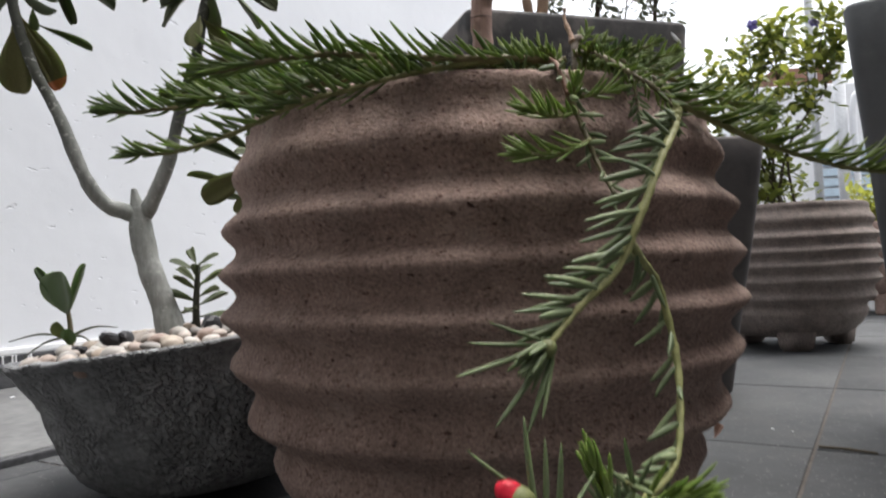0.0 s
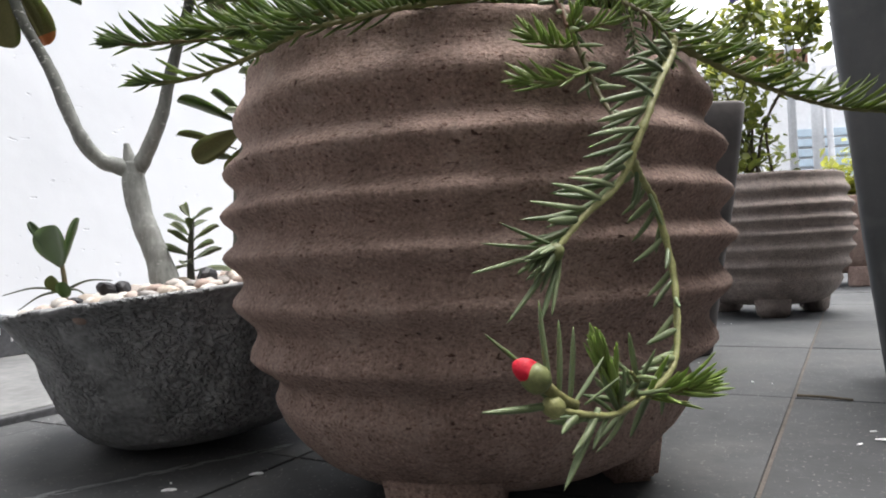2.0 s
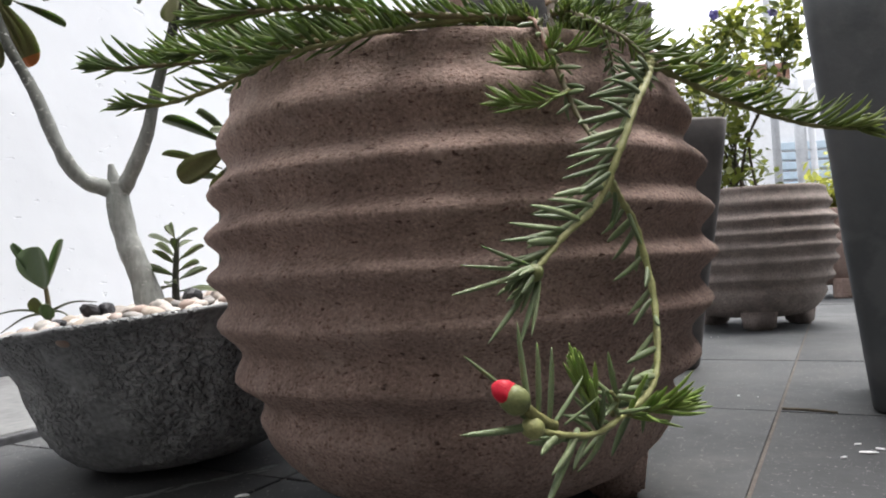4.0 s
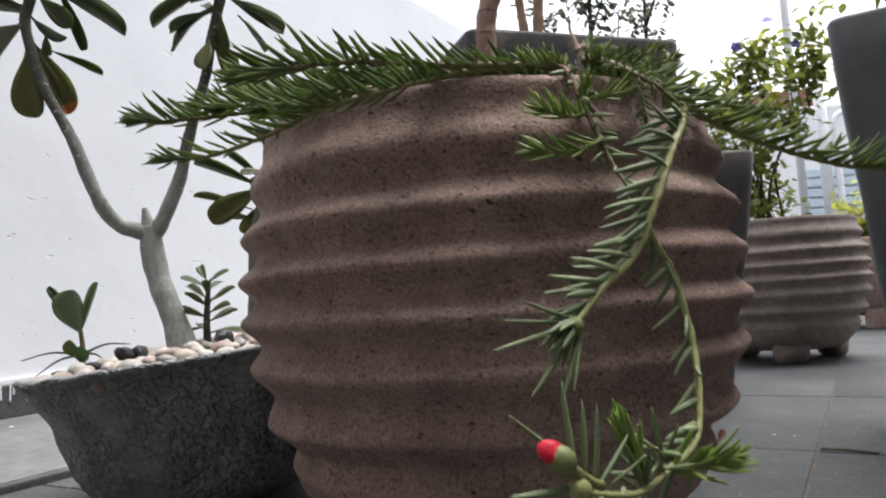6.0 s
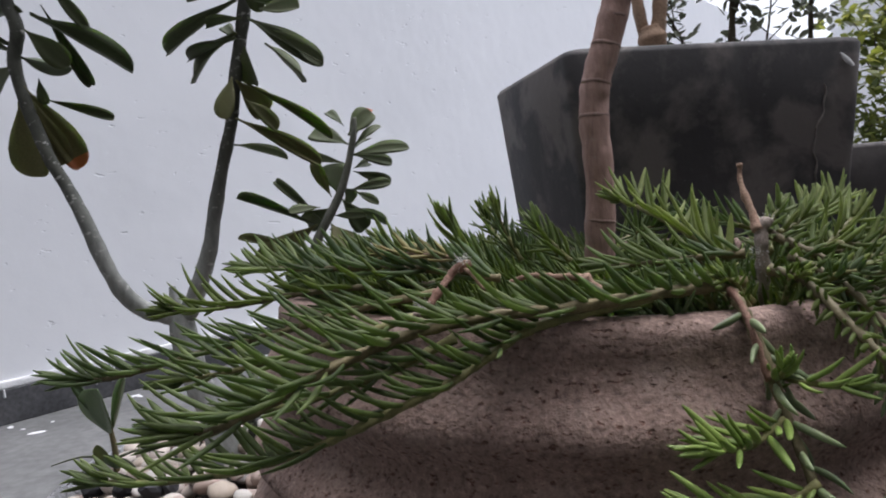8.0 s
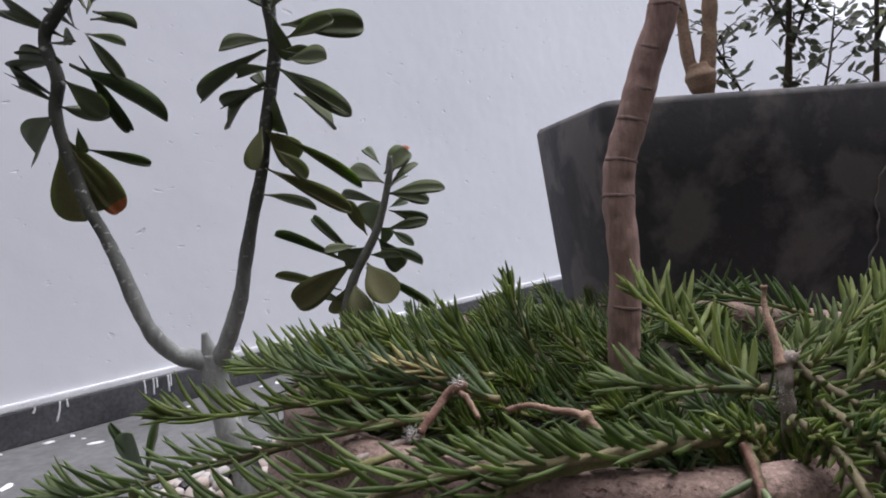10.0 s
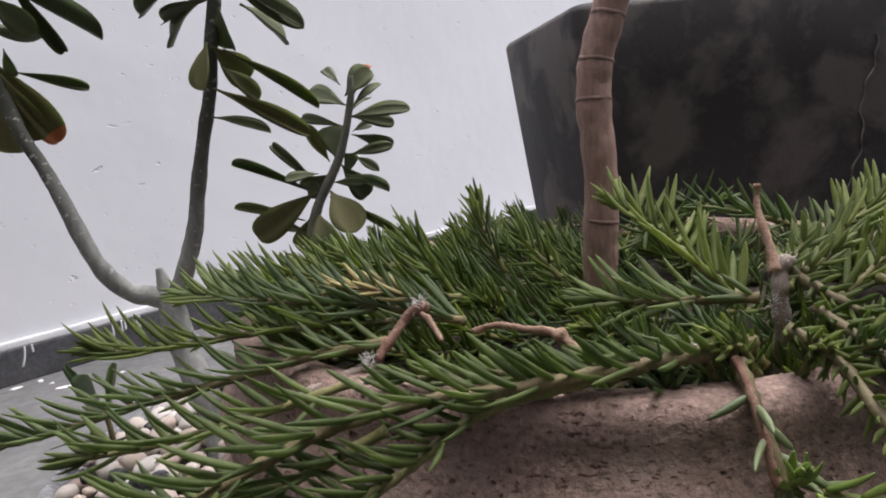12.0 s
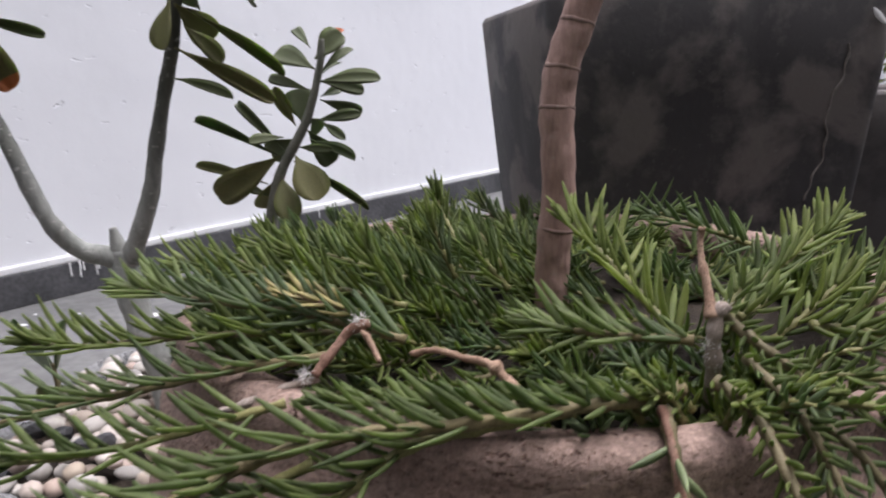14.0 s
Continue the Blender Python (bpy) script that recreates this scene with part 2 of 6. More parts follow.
CEMENT = ribbed_cement()
# the brown cement again, with the haze over the far pot mixed into its colour
CEMENT_HAZED = ribbed_cement("hazed_cement", (0.20, 0.165, 0.147), (0.30, 0.256, 0.232))
DARK = dark_render()
BOX_BLACK = slate_black("black_planter", (0.032, 0.031, 0.033), (0.066, 0.064, 0.066), (0.148, 0.132, 0.125))
TALL_GREY = slate_black("grey_planter", (0.090, 0.097, 0.102), (0.165, 0.172, 0.178), (0.15, 0.155, 0.158))
LOW_GREY = slate_black("charcoal_planter", (0.070, 0.064, 0.064), (0.110, 0.100, 0.098), (0.125, 0.112, 0.108))
PLASTER = plaster()
SLATE = tile_slate()
GROUT = mottled("grout", (0.075, 0.064, 0.056), (0.12, 0.102, 0.09), 30)
PLAIN = mottled("plain_dark_render", (0.21, 0.203, 0.195), (0.27, 0.262, 0.252), 3)
CONCRETE = mottled("worn_concrete", (0.105, 0.107, 0.107), (0.165, 0.166, 0.165), 4, 0.85, 0.2)
SKIRT = mottled("dark_skirting", (0.045, 0.046, 0.05), (0.10, 0.10, 0.105), 9, 0.6)
WHITE_DAB = mottled("white_paint", (0.66, 0.67, 0.69), (0.80, 0.80, 0.80), 20, 0.6, 0.1)
CHALK = mottled("chalky_stain", (0.15, 0.155, 0.16), (0.22, 0.225, 0.23), 40)
DRIP = mottled("dried_drip", (0.13, 0.12, 0.113), (0.24, 0.222, 0.21), 60)
SOIL = mottled("dark_soil", (0.012, 0.009, 0.007), (0.04, 0.030, 0.022), 60, 0.95, 0.5, 0.006)
STEM = mottled("moss_rose_stem", (0.13, 0.135, 0.050), (0.23, 0.215, 0.090), 60, 0.5, 0.2, 0.001)
STEM_TAN = mottled("tan_moss_rose_stem", (0.12, 0.105, 0.052), (0.215, 0.175, 0.090), 60, 0.6, 0.2, 0.001)
STEM_PALE = mottled("pale_moss_rose_stem", (0.20, 0.21, 0.080), (0.34, 0.335, 0.15), 60, 0.5, 0.2, 0.001)
FLUFF = mottled("whitish_fluff", (0.66, 0.65, 0.63), (0.80, 0.79, 0.77), 90, 0.9, 0.1, 0.0005)
STEM_BROWN = mottled("woody_stem", (0.10, 0.088, 0.045), (0.18, 0.150, 0.085), 60, 0.6, 0.2, 0.001)
DEAD = mottled("dry_twig", (0.20, 0.12, 0.085), (0.43, 0.30, 0.22), 110, 0.85, 0.4, 0.001)
STRAW = foliage("straw_leaf", (0.20, 0.175, 0.065), (0.33, 0.28, 0.12), 0.7, blotch=60)
PINK_TWIG = mottled("pinkish_twig", (0.16, 0.085, 0.062), (0.32, 0.20, 0.155), 110, 0.8, 0.4, 0.001)
DEAD_PALE = mottled("bleached_twig", (0.22, 0.175, 0.145), (0.42, 0.36, 0.325), 90, 0.85, 0.3, 0.001)
NEEDLE = needles("moss_rose_leaf", (0.082, 0.114, 0.031), (0.202, 0.245, 0.084), (0.138, 0.186, 0.118))
NEEDLE_YOUNG = needles("young_moss_rose_leaf", (0.150, 0.190, 0.060), (0.270, 0.310, 0.115), (0.190, 0.240, 0.13))
NEEDLE_ONE = foliage("hanging_leaf", (0.085, 0.118, 0.052), (0.190, 0.232, 0.118), 0.55, True, blotch=60)
NEEDLE_ONE_YOUNG = foliage("hanging_young_leaf", (0.115, 0.175, 0.032), (0.22, 0.295, 0.070), 0.5, True, blotch=60)
BARK = mottled("grey_green_bark", (0.105, 0.112, 0.090), (0.20, 0.205, 0.175), 35, 0.75, 0.25, 0.0015)
BARK_DARK = mottled("dark_stem_bark", (0.035, 0.038, 0.030), (0.085, 0.088, 0.072), 45, 0.7, 0.25, 0.0015)
RINGED = grained("ringed_brown_bark", (0.300, 0.190, 0.160), (0.405, 0.276, 0.243))
RING_SCAR = grained("ring_scar", (0.20, 0.132, 0.112), (0.30, 0.212, 0.188))
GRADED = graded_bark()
ADENIUM = foliage("adenium_leaf", (0.046, 0.062, 0.024), (0.088, 0.104, 0.044), 0.66, True, 0.06, 45)
ADENIUM_OLD = foliage("ageing_adenium_leaf", (0.080, 0.084, 0.029), (0.128, 0.122, 0.043), 0.72, True, 0.12, 45)
RUST = foliage("rust_leaf_tip", (0.30, 0.075, 0.02), (0.42, 0.13, 0.035), 0.6, True, 0.05, 60)
SPROUT = foliage("sprout_leaf", (0.050, 0.092, 0.032), (0.105, 0.15, 0.06), 0.4, True, 0.08, 60)
SHRUB = thin_leaf("shrub_leaf", (0.075, 0.105, 0.022), (0.23, 0.255, 0.055))
SHRUB_YELLOW = thin_leaf("yellow_green_leaf", (0.24, 0.27, 0.04), (0.42, 0.43, 0.09))
GREY_LEAF = thin_leaf("grey_green_leaf", (0.085, 0.098, 0.064), (0.185, 0.198, 0.140))
BLUE_PETAL = foliage("violet_blue_petal", (0.14, 0.12, 0.40), (0.24, 0.20, 0.52), 0.55, False, 0.1, 60)
RED_PETAL = mottled("red_petal", (0.42, 0.006, 0.022), (0.60, 0.015, 0.04), 120, 0.45, 0.15, 0.0008)
SEPAL = mottled("bud_sepal", (0.10, 0.12, 0.045), (0.20, 0.21, 0.09), 90, 0.45, 0.15, 0.0006)
TWIG_DARK = mottled("shrub_twig", (0.06, 0.05, 0.035), (0.12, 0.10, 0.07), 50, 0.8, 0.2, 0.001)
TAN_BARK = mottled("tan_bark", (0.30, 0.195, 0.13), (0.45, 0.32, 0.23), 30, 0.75, 0.25, 0.001)
PEBBLE = pebble_paint("pale_pebble", [(0.0, (0.42, 0.35, 0.28)), (0.2, (0.52, 0.47, 0.43)), (0.4, (0.34, 0.25, 0.21)), (0.6, (0.45, 0.37, 0.32)), (0.8, (0.57, 0.54, 0.50)), (1.0, (0.22, 0.205, 0.195))])
PEBBLE_BLACK = pebble_paint("black_pebble", [(0.0, (0.012, 0.012, 0.014)), (1.0, (0.045, 0.045, 0.05))])
FAR_WHITE = mottled("far_white_paint", (0.72, 0.73, 0.75), (0.80, 0.80, 0.81), 1.5, 0.7, 0.06, 0.002)
FAR_BLUE = mottled("pale_blue_shutter", (0.42, 0.53, 0.62), (0.52, 0.62, 0.70), 2, 0.5, 0.1, 0.001)
FAR_GREY = mottled("pale_grey_steel", (0.45, 0.46, 0.48), (0.58, 0.59, 0.60), 5, 0.45, 0.1, 0.001)
BRICK_RED = mottled("weathered_roof_tile", (0.16, 0.085, 0.06), (0.26, 0.15, 0.11), 6, 0.85, 0.3, 0.004)
BEIGE = mottled("beige_render", (0.42, 0.36, 0.28), (0.52, 0.45, 0.36), 3, 0.85, 0.12, 0.003)


# ---- building helpers ----
def mesh_from(verts, faces, mat, smooth=True, name="mesh"):
    me = bpy.data.meshes.new(name)
    me.from_pydata([tuple(v) for v in verts], [], [tuple(f) for f in faces])
    mats = mat if isinstance(mat, (list, tuple)) else [mat]
    for m in mats:
        me.materials.append(m)
    me.polygons.foreach_set("use_smooth", [smooth] * len(me.polygons))
    me.update()
    return me


def part(name, data, mat=None, parent=None, label="", smooth=True):
    """One mesh object under a thing; data is a bmesh or a mesh."""
    if isinstance(data, bmesh.types.BMesh):
        me = bpy.data.meshes.new(name)
        bmesh.ops.recalc_face_normals(data, faces=data.faces)
        data.to_mesh(me)
        data.free()
        me.materials.append(mat)
        me.polygons.foreach_set("use_smooth", [smooth] * len(me.polygons))
        data = me
    ob = new(name, data)
    if parent is not None:
        ob.parent = parent
    if label:
        ob["label"] = label
    return ob


def thing(name, at, label, category, group="", kind=""):
    ob = new(name)
    ob.location = at
    ob.empty_display_size = 0.02
    return tagged(ob, label, category, group, kind)


def box_mesh(sx, sy, sz, bevel=0.004, at=(0, 0, 0), bm=None, rot=None):
    own = bm is None
    b = bmesh.new() if own else bm
    m = Matrix.Translation(at) @ (rot or Matrix()) @ Matrix.Diagonal((sx, sy, sz, 1))
    made = bmesh.ops.create_cube(b, size=1.0, matrix=m)
    if bevel:
        edges = list({e for v in made["verts"] for e in v.link_edges})
        bmesh.ops.bevel(b, geom=edges, offset=bevel, segments=2, affect="EDGES", profile=0.6)
    return b


def lathe(profile, segments, wobble=0.0, seed=0.0):
    """A turned form round z from (radius, height) pairs; closed where the radius is 0."""
    verts, faces, rings = [], [], []
    for r, z in profile:
        if r < 1e-6:
            rings.append([len(verts)])
            verts.append(Vector((0, 0, z)))
            continue
        ring = []
        for i in range(segments):
            a = 2 * math.pi * i / segments
            k = r
            if wobble:
                k += wobble * noise.noise(Vector((math.cos(a) * 2.2 + seed, math.sin(a) * 2.2, z * 30)))
            ring.append(len(verts))
            verts.append(Vector((k * math.cos(a), k * math.sin(a), z)))
        rings.append(ring)
    for a, b in zip(rings, rings[1:]):
        n = max(len(a), len(b))
        for i in range(n):
            j = (i + 1) % n
            if len(a) == 1:
                faces.append((a[0], b[j], b[i]))
            elif len(b) == 1:
                faces.append((a[i], a[j], b[0]))
            else:
                faces.append((a[i], a[j], b[j], b[i]))
    return verts, faces


def spline(points, n):
    """Catmull-Rom through the points, n samples."""
    p = [Vector(q) for q in points]
    p = [p[0] * 2 - p[1]] + p + [p[-1] * 2 - p[-2]]
    out = []
    spans = len(p) - 3
    for i in range(n):
        s = i / (n - 1) * spans
        k = min(int(s), spans - 1)
        f = s - k
        a, b, c, d = p[k:k + 4]
        out.append(0.5 * ((2 * b) + (c - a) * f + (2 * a - 5 * b + 4 * c - d) * f * f + (3 * b - a - 3 * c + d) * f ** 3))
    return out


def frames_of(path):
    """A tangent and two side directions at each sample, without twist."""
    out, side = [], None
    for i, p in enumerate(path):
        t = (path[min(i + 1, len(path) - 1)] - path[max(i - 1, 0)]).normalized()
        if side is None:
            side = t.orthogonal().normalized()
        side = (side - t * side.dot(t)).normalized()
        out.append((t, side, t.cross(side)))
    return out


def tube(path, radii, sides=8, knots=0.0, seed=0.0):
    verts, faces = [], []
    fr = frames_of(path)
    for i, (p, (t, a, b)) in enumerate(zip(path, fr)):
        r = radii(i / (len(path) - 1)) if callable(radii) else radii
        if knots:
            r *= 1 + knots * noise.noise(p * 90 + Vector((seed, 0, 0)))
        for k in range(sides):
            g = 2 * math.pi * k / sides
            verts.append(p + (a * math.cos(g) + b * math.sin(g)) * r)
    for i in range(len(path) - 1):
        for k in range(sides):
            j = (k + 1) % sides
            faces.append((i * sides + k, i * sides + j, (i + 1) * sides + j, (i + 1) * sides + k))
    faces.append(tuple(reversed(range(sides))))
    faces.append(tuple(range((len(path) - 1) * sides, len(path) * sides)))
    return verts, faces


def join(lists):
    verts, faces = [], []
    for v, f in lists:
        o = len(verts)
        verts.extend(v)
        faces.extend(tuple(i + o for i in q) for q in f)
    return verts, faces


def basis(direction, up=(0, 0, 1), roll=0.0):
    """A turn that lays local y along the direction, with local z towards up."""
    y = Vector(direction).normalized()
    x = y.cross(Vector(up))
    x = x.normalized() if x.length > 1e-4 else y.orthogonal().normalized()
    z = x.cross(y)
    m = Matrix((x, y, z)).transposed()
    return m @ Matrix.Rotation(roll, 3, "Y") if roll else m


# ---- the ground, the slab by the wall, the white wall ----
U, V = Vector((0.485, 0.875, 0)).normalized(), Vector((0.875, -0.485, 0)).normalized()
TURN_UV = Matrix((U, -V, Vector((0, 0, 1)))).transposed().to_4x4()


def uv(u, v, z=0.0):
    return U * u + V * v + Vector((0, 0, z))


def setting(name, bm, mat, label, category, smooth=False):
    ob = part(name, bm, mat, smooth=smooth)
    return tagged(ob, label, category, kind="structure")


bm = bmesh.new()
bmesh.ops.create_grid(bm, x_segments=4, y_segments=4, size=400.0, matrix=Matrix.Translation((0, 0, -0.0022)))
ground = setting("ground", bm, GROUT, "sandy grout bed under the paving", "ground")

WALL_V = -1.600
slab_bm = box_mesh(12.0, 0.665, 0.03, 0.004, uv(3.0, -1.2775, -0.003), rot=TURN_UV)
setting("pavement", slab_bm, CONCRETE, "worn light grey concrete strip with white paint splashes", "pavement")

# added dark strip: shade for the slab's edge face, put into the colour
edge_shade_bm = box_mesh(12.0, 0.014, 0.020, 0.003, uv(3.0, -0.938, 0.000), rot=TURN_UV)
setting("kerb", edge_shade_bm, SKIRT, "added dark strip that shades the edge face of the concrete", "kerb")
wall_bm = box_mesh(13.0, 0.16, 1.56, 0.006, uv(3.5, WALL_V - 0.08, 0.75), rot=TURN_UV)
setting("wall_west", wall_bm, PLASTER, "white painted plaster wall with small pits", "wall")
# added wall, never in view: holds back sky light from the camera side
south_bm = box_mesh(0.2, 5.0, 3.6, 0.006, uv(-0.70, 0.95, 1.80), rot=TURN_UV)
setting("wall_south", south_bm, PLAIN, "unseen plain wall added to cut the light on the pot fronts", "wall")
# second added wall out of view, shades the right side of the pots
east_bm = box_mesh(2.6, 0.2, 1.8, 0.006, uv(0.7, 0.80, 0.90), rot=TURN_UV)
setting("wall_east", east_bm, PLAIN, "unseen plain wall added to dim the light from the right", "wall")
skirt_bm = box_mesh(12.0, 0.012, 0.069, 0.003, uv(3.0, WALL_V + 0.006, 0.0465), rot=TURN_UV)
skirting = setting("baseboard", skirt_bm, SKIRT, "dark grey skirting band with white paint drips", "skirting")
lip_bm = box_mesh(12.0, 0.009, 0.016, 0.004, uv(3.0, WALL_V + 0.0045, 0.089), rot=TURN_UV)
setting("trim", lip_bm, WHITE_DAB, "uneven white paint edge above the skirting", "trim")


def flat_blob(at, rx, ry, turn, mat_z=0.0012, seed=0, sides=11):
    """A thin irregular flake lying on a surface."""
    rim = []
    for i in range(sides):
        a = 2 * math.pi * i / sides
        k = 1 + 0.45 * noise.noise(Vector((math.cos(a) * 1.7 + seed * 3.1, math.sin(a) * 1.7, seed)))
        x, y = rx * k * math.cos(a), ry * k * math.sin(a)
        rim.append(Vector((x * math.cos(turn) - y * math.sin(turn), x * math.sin(turn) + y * math.cos(turn), 0)))
    at = Vector(at)
    verts = [at + p for p in rim] + [at + p * 0.86 + Vector((0, 0, mat_z)) for p in rim]
    faces = [tuple(range(sides, 2 * sides))] + [(i, (i + 1) % sides, sides + (i + 1) % sides, sides + i) for i in range(sides)]
    return verts, faces


# white drips that ran down over the skirting
drips = []
for u, length, lean in ((0.655, 0.040, 0.25), (0.668, 0.016, 0.0), (0.825, 0.030, 0.0), (0.845, 0.036, 0.05), (0.852, 0.022, 0.0), (0.878, 0.038, 0.0), (0.884, 0.026, 0.05), (0.61, 0.012, 0.4), (1.22, 0.03, 0.1), (1.5, 0.02, 0.0)):
    top = uv(u, WALL_V + 0.0125, 0.082)
    path = [top, top + Vector((0, 0, -length * 0.5)) - U * lean * length * 0.3, top + Vector((0, 0, -length)) - U * lean * length]
    drips.append(tube(spline(path, 7), lambda s: 0.0016 + 0.0007 * s, 6))
tagged(part("paint_drips", mesh_from(*join(drips), WHITE_DAB), parent=skirting), "dried white paint drips", kind="stuff")

rng = random.Random(11)
flakes = []
for i in range(54):
    if i < 34:
        p = uv(rng.uniform(0.3, 1.8), rng.uniform(WALL_V + 0.02, -1.0) if i % 3 else WALL_V + rng.uniform(0.02, 0.09), 0.0122)
        r = rng.uniform(0.002, 0.009)
    else:
        p = Vector((rng.uniform(-0.35, 0.85), rng.uniform(0.50, 1.7), 0.0002))
        r = rng.choice((0.0005, 0.0006, 0.0008, 0.0010, 0.0016))
    flakes.append(flat_blob(p, r * rng.uniform(1, 2.2), r, rng.uniform(0, 3), 0.0008, i))
for x, y, rx, ry, a in ((-0.17, 0.655, 0.006, 0.0035, 0.2), (-0.235, 0.62, 0.007, 0.003, 0.1), (0.402, 0.675, 0.0085, 0.0022, -0.35), (0.408, 0.703, 0.0036, 0.0012, 0.1), (0.373, 0.664, 0.0032, 0.0011, 0.3), (0.418, 0.684, 0.005, 0.0014, -0.9)):
    flakes.append(flat_blob((x, y, 0.0003), rx, ry, a, 0.001, x * 90))
tagged(part("paint_flakes", mesh_from(*join(flakes), WHITE_DAB)), "white paint flakes scattered on the paving", "paint flakes", kind="stuff")


# ---- ribbed cement pots ----
CRESTS = ((0.083, 0.166), (0.119, 0.184), (0.159, 0.1955), (0.194, 0.2010), (0.2266, 0.2010), (0.259, 0.1975), (0.296, 0.1885))


def pot_profile():
    out = [(0.0, 0.027), (0.09, 0.027), (0.116, 0.031), (0.136, 0.042), (0.152, 0.059), (0.160, 0.070)]
    for (z0, r0), (z1, r1) in zip(CRESTS, CRESTS[1:]):
        for k in range(10):
            f = k / 10
            dip = (0.5 - 0.5 * math.cos(2 * math.pi * f)) ** 0.9
            out.append((r0 + (r1 - r0) * f - 0.0115 * dip, z0 + (z1 - z0) * f))
    out += [(0.1885, 0.296), (0.1872, 0.301), (0.184, 0.306), (0.1805, 0.311), (0.1785, 0.317), (0.178, 0.321), (0.1782, 0.326), (0.1775, 0.331), (0.1745, 0.3345),
            (0.170, 0.3355), (0.164, 0.335), (0.1600, 0.3325), (0.1582, 0.328), (0.157, 0.315), (0.15, 0.29), (0.0, 0.29)]
    return out


def ribbed_pot():
    pot = thing("ribbed_pot", (0.037, 0.607, 0), "squat brown cement pot with seven rounded ribs on stub feet", "plant pot", "ribbed pots")
    coarse, prof = pot_profile(), []
    for (r0, z0), (r1, z1) in zip(coarse, coarse[1:]):
        parts = max(1, int(math.hypot(r1 - r0, z1 - z0) / 0.0022)) if min(r0, r1) > 0.15 else 2
        prof += [(r0 + (r1 - r0) * k / parts, z0 + (z1 - z0) * k / parts) for k in range(parts)]
    verts, faces = lathe(prof + [coarse[-1]], 400)
    for v in verts:
        a = math.atan2(v.y, v.x)
        r = math.hypot(v.x, v.y)
        if r > 0.09:
            wob = 0.0016 * noise.noise(Vector((math.cos(a) * 1.6, math.sin(a) * 1.6, v.z * 9))) + 0.0009 * noise.noise(v * 55)
            pit = noise.noise(Vector((v.x * 150, v.y * 150, v.z * 210)))
            wob += 0.0005 * noise.noise(v * 300) - 0.0016 * max(0.0, pit - 0.28)
            v.x *= 1 + wob / r
            v.y *= 1 + wob / r
            v.z += 0.0018 * noise.noise(Vector((math.cos(a) * 2.3 + 7, math.sin(a) * 2.3, v.z * 14)))
    part("body", mesh_from(verts, faces, CEMENT), parent=pot)
    for deg in (-105, 6, 128):
        a = radians(deg)
        bm = bmesh.new()
        made = bmesh.ops.create_cube(bm, size=1.0)
        for v in made["verts"]:
            w = 0.9 if v.co.z < 0 else 1.12
            v.co = Vector((v.co.x * 0.046 * w, v.co.y * 0.074 * w, (v.co.z + 0.5) * 0.050))
        bmesh.ops.bevel(bm, geom=list(bm.edges), offset=0.006, segments=2, affect="EDGES")
        foot = part("foot", bm, CEMENT, pot)
        foot.matrix_basis = Matrix.Translation((0.113 * math.cos(a), 0.113 * math.sin(a), 0)) @ Matrix.Rotation(a, 4, "Z")
    verts, faces = lathe([(0.0, 0.322), (0.06, 0.3225), (0.12, 0.320), (0.1565, 0.314)], 40)
    for v in verts:
        v.z += 0.004 * noise.noise(v * 60)
    part("soil", mesh_from(verts, faces, SOIL), parent=pot, label="dark damp potting soil")
    return pot


pot_a = ribbed_pot()
pot_b = copy_thing(pot_a, pose(0.785, 1.79, 0, 0, 0, -4))
# far pot takes the cement greyed for haze
for piece in pot_b.children:
    if piece.data.materials[0] == CEMENT:
        piece.data = piece.data.copy()
        piece.data.materials[0] = CEMENT_HAZED
tagged(pot_b, "squat dusty grey-brown cement pot with seven rounded ribs, greyed in colour for haze", "plant pot", "ribbed pots")


def half_ribbed_pot():
    pot = thing("half_ribbed_pot", (1.44, 2.60, 0), "grey cement pot ribbed only round its upper half", "plant pot", "ribbed pots")
    prof = [(0.0, 0.045), (0.10, 0.045), (0.125, 0.06), (0.155, 0.10), (0.175, 0.15), (0.184, 0.19)]
    for i in range(3):
        z = 0.2 + i * 0.034
        prof += [(0.184, z), (0.189, z + 0.010), (0.189, z + 0.018), (0.182, z + 0.029)]
    prof += [(0.182, 0.306), (0.179, 0.315), (0.165, 0.315), (0.160, 0.30), (0.0, 0.29)]
    part("body", mesh_from(*lathe(prof, 64, 0.001), CEMENT), parent=pot)
    for deg in (-110, 10, 130):
        a = radians(deg)
        foot = part("foot", box_mesh(0.05, 0.06, 0.07, 0.006, (0, 0, 0.035)), CEMENT, pot)
        foot.matrix_basis = Matrix.Translation((0.115 * math.cos(a), 0.115 * math.sin(a), 0)) @ Matrix.Rotation(a, 4, "Z")
    return pot


half_ribbed_pot()


# ---- square planters ----
def rounded_square(half, corner, z, per=4):
    ring = []
    for q, (sx, sy) in enumerate(((1, 1), (-1, 1), (-1, -1), (1, -1))):
        for k in range(per + 1):
            a = math.pi / 2 * (q + k / per)
            ring.append(Vector((sx * (half - corner) + corner * math.cos(a), sy * (half - corner) + corner * math.sin(a), z)))
    return ring


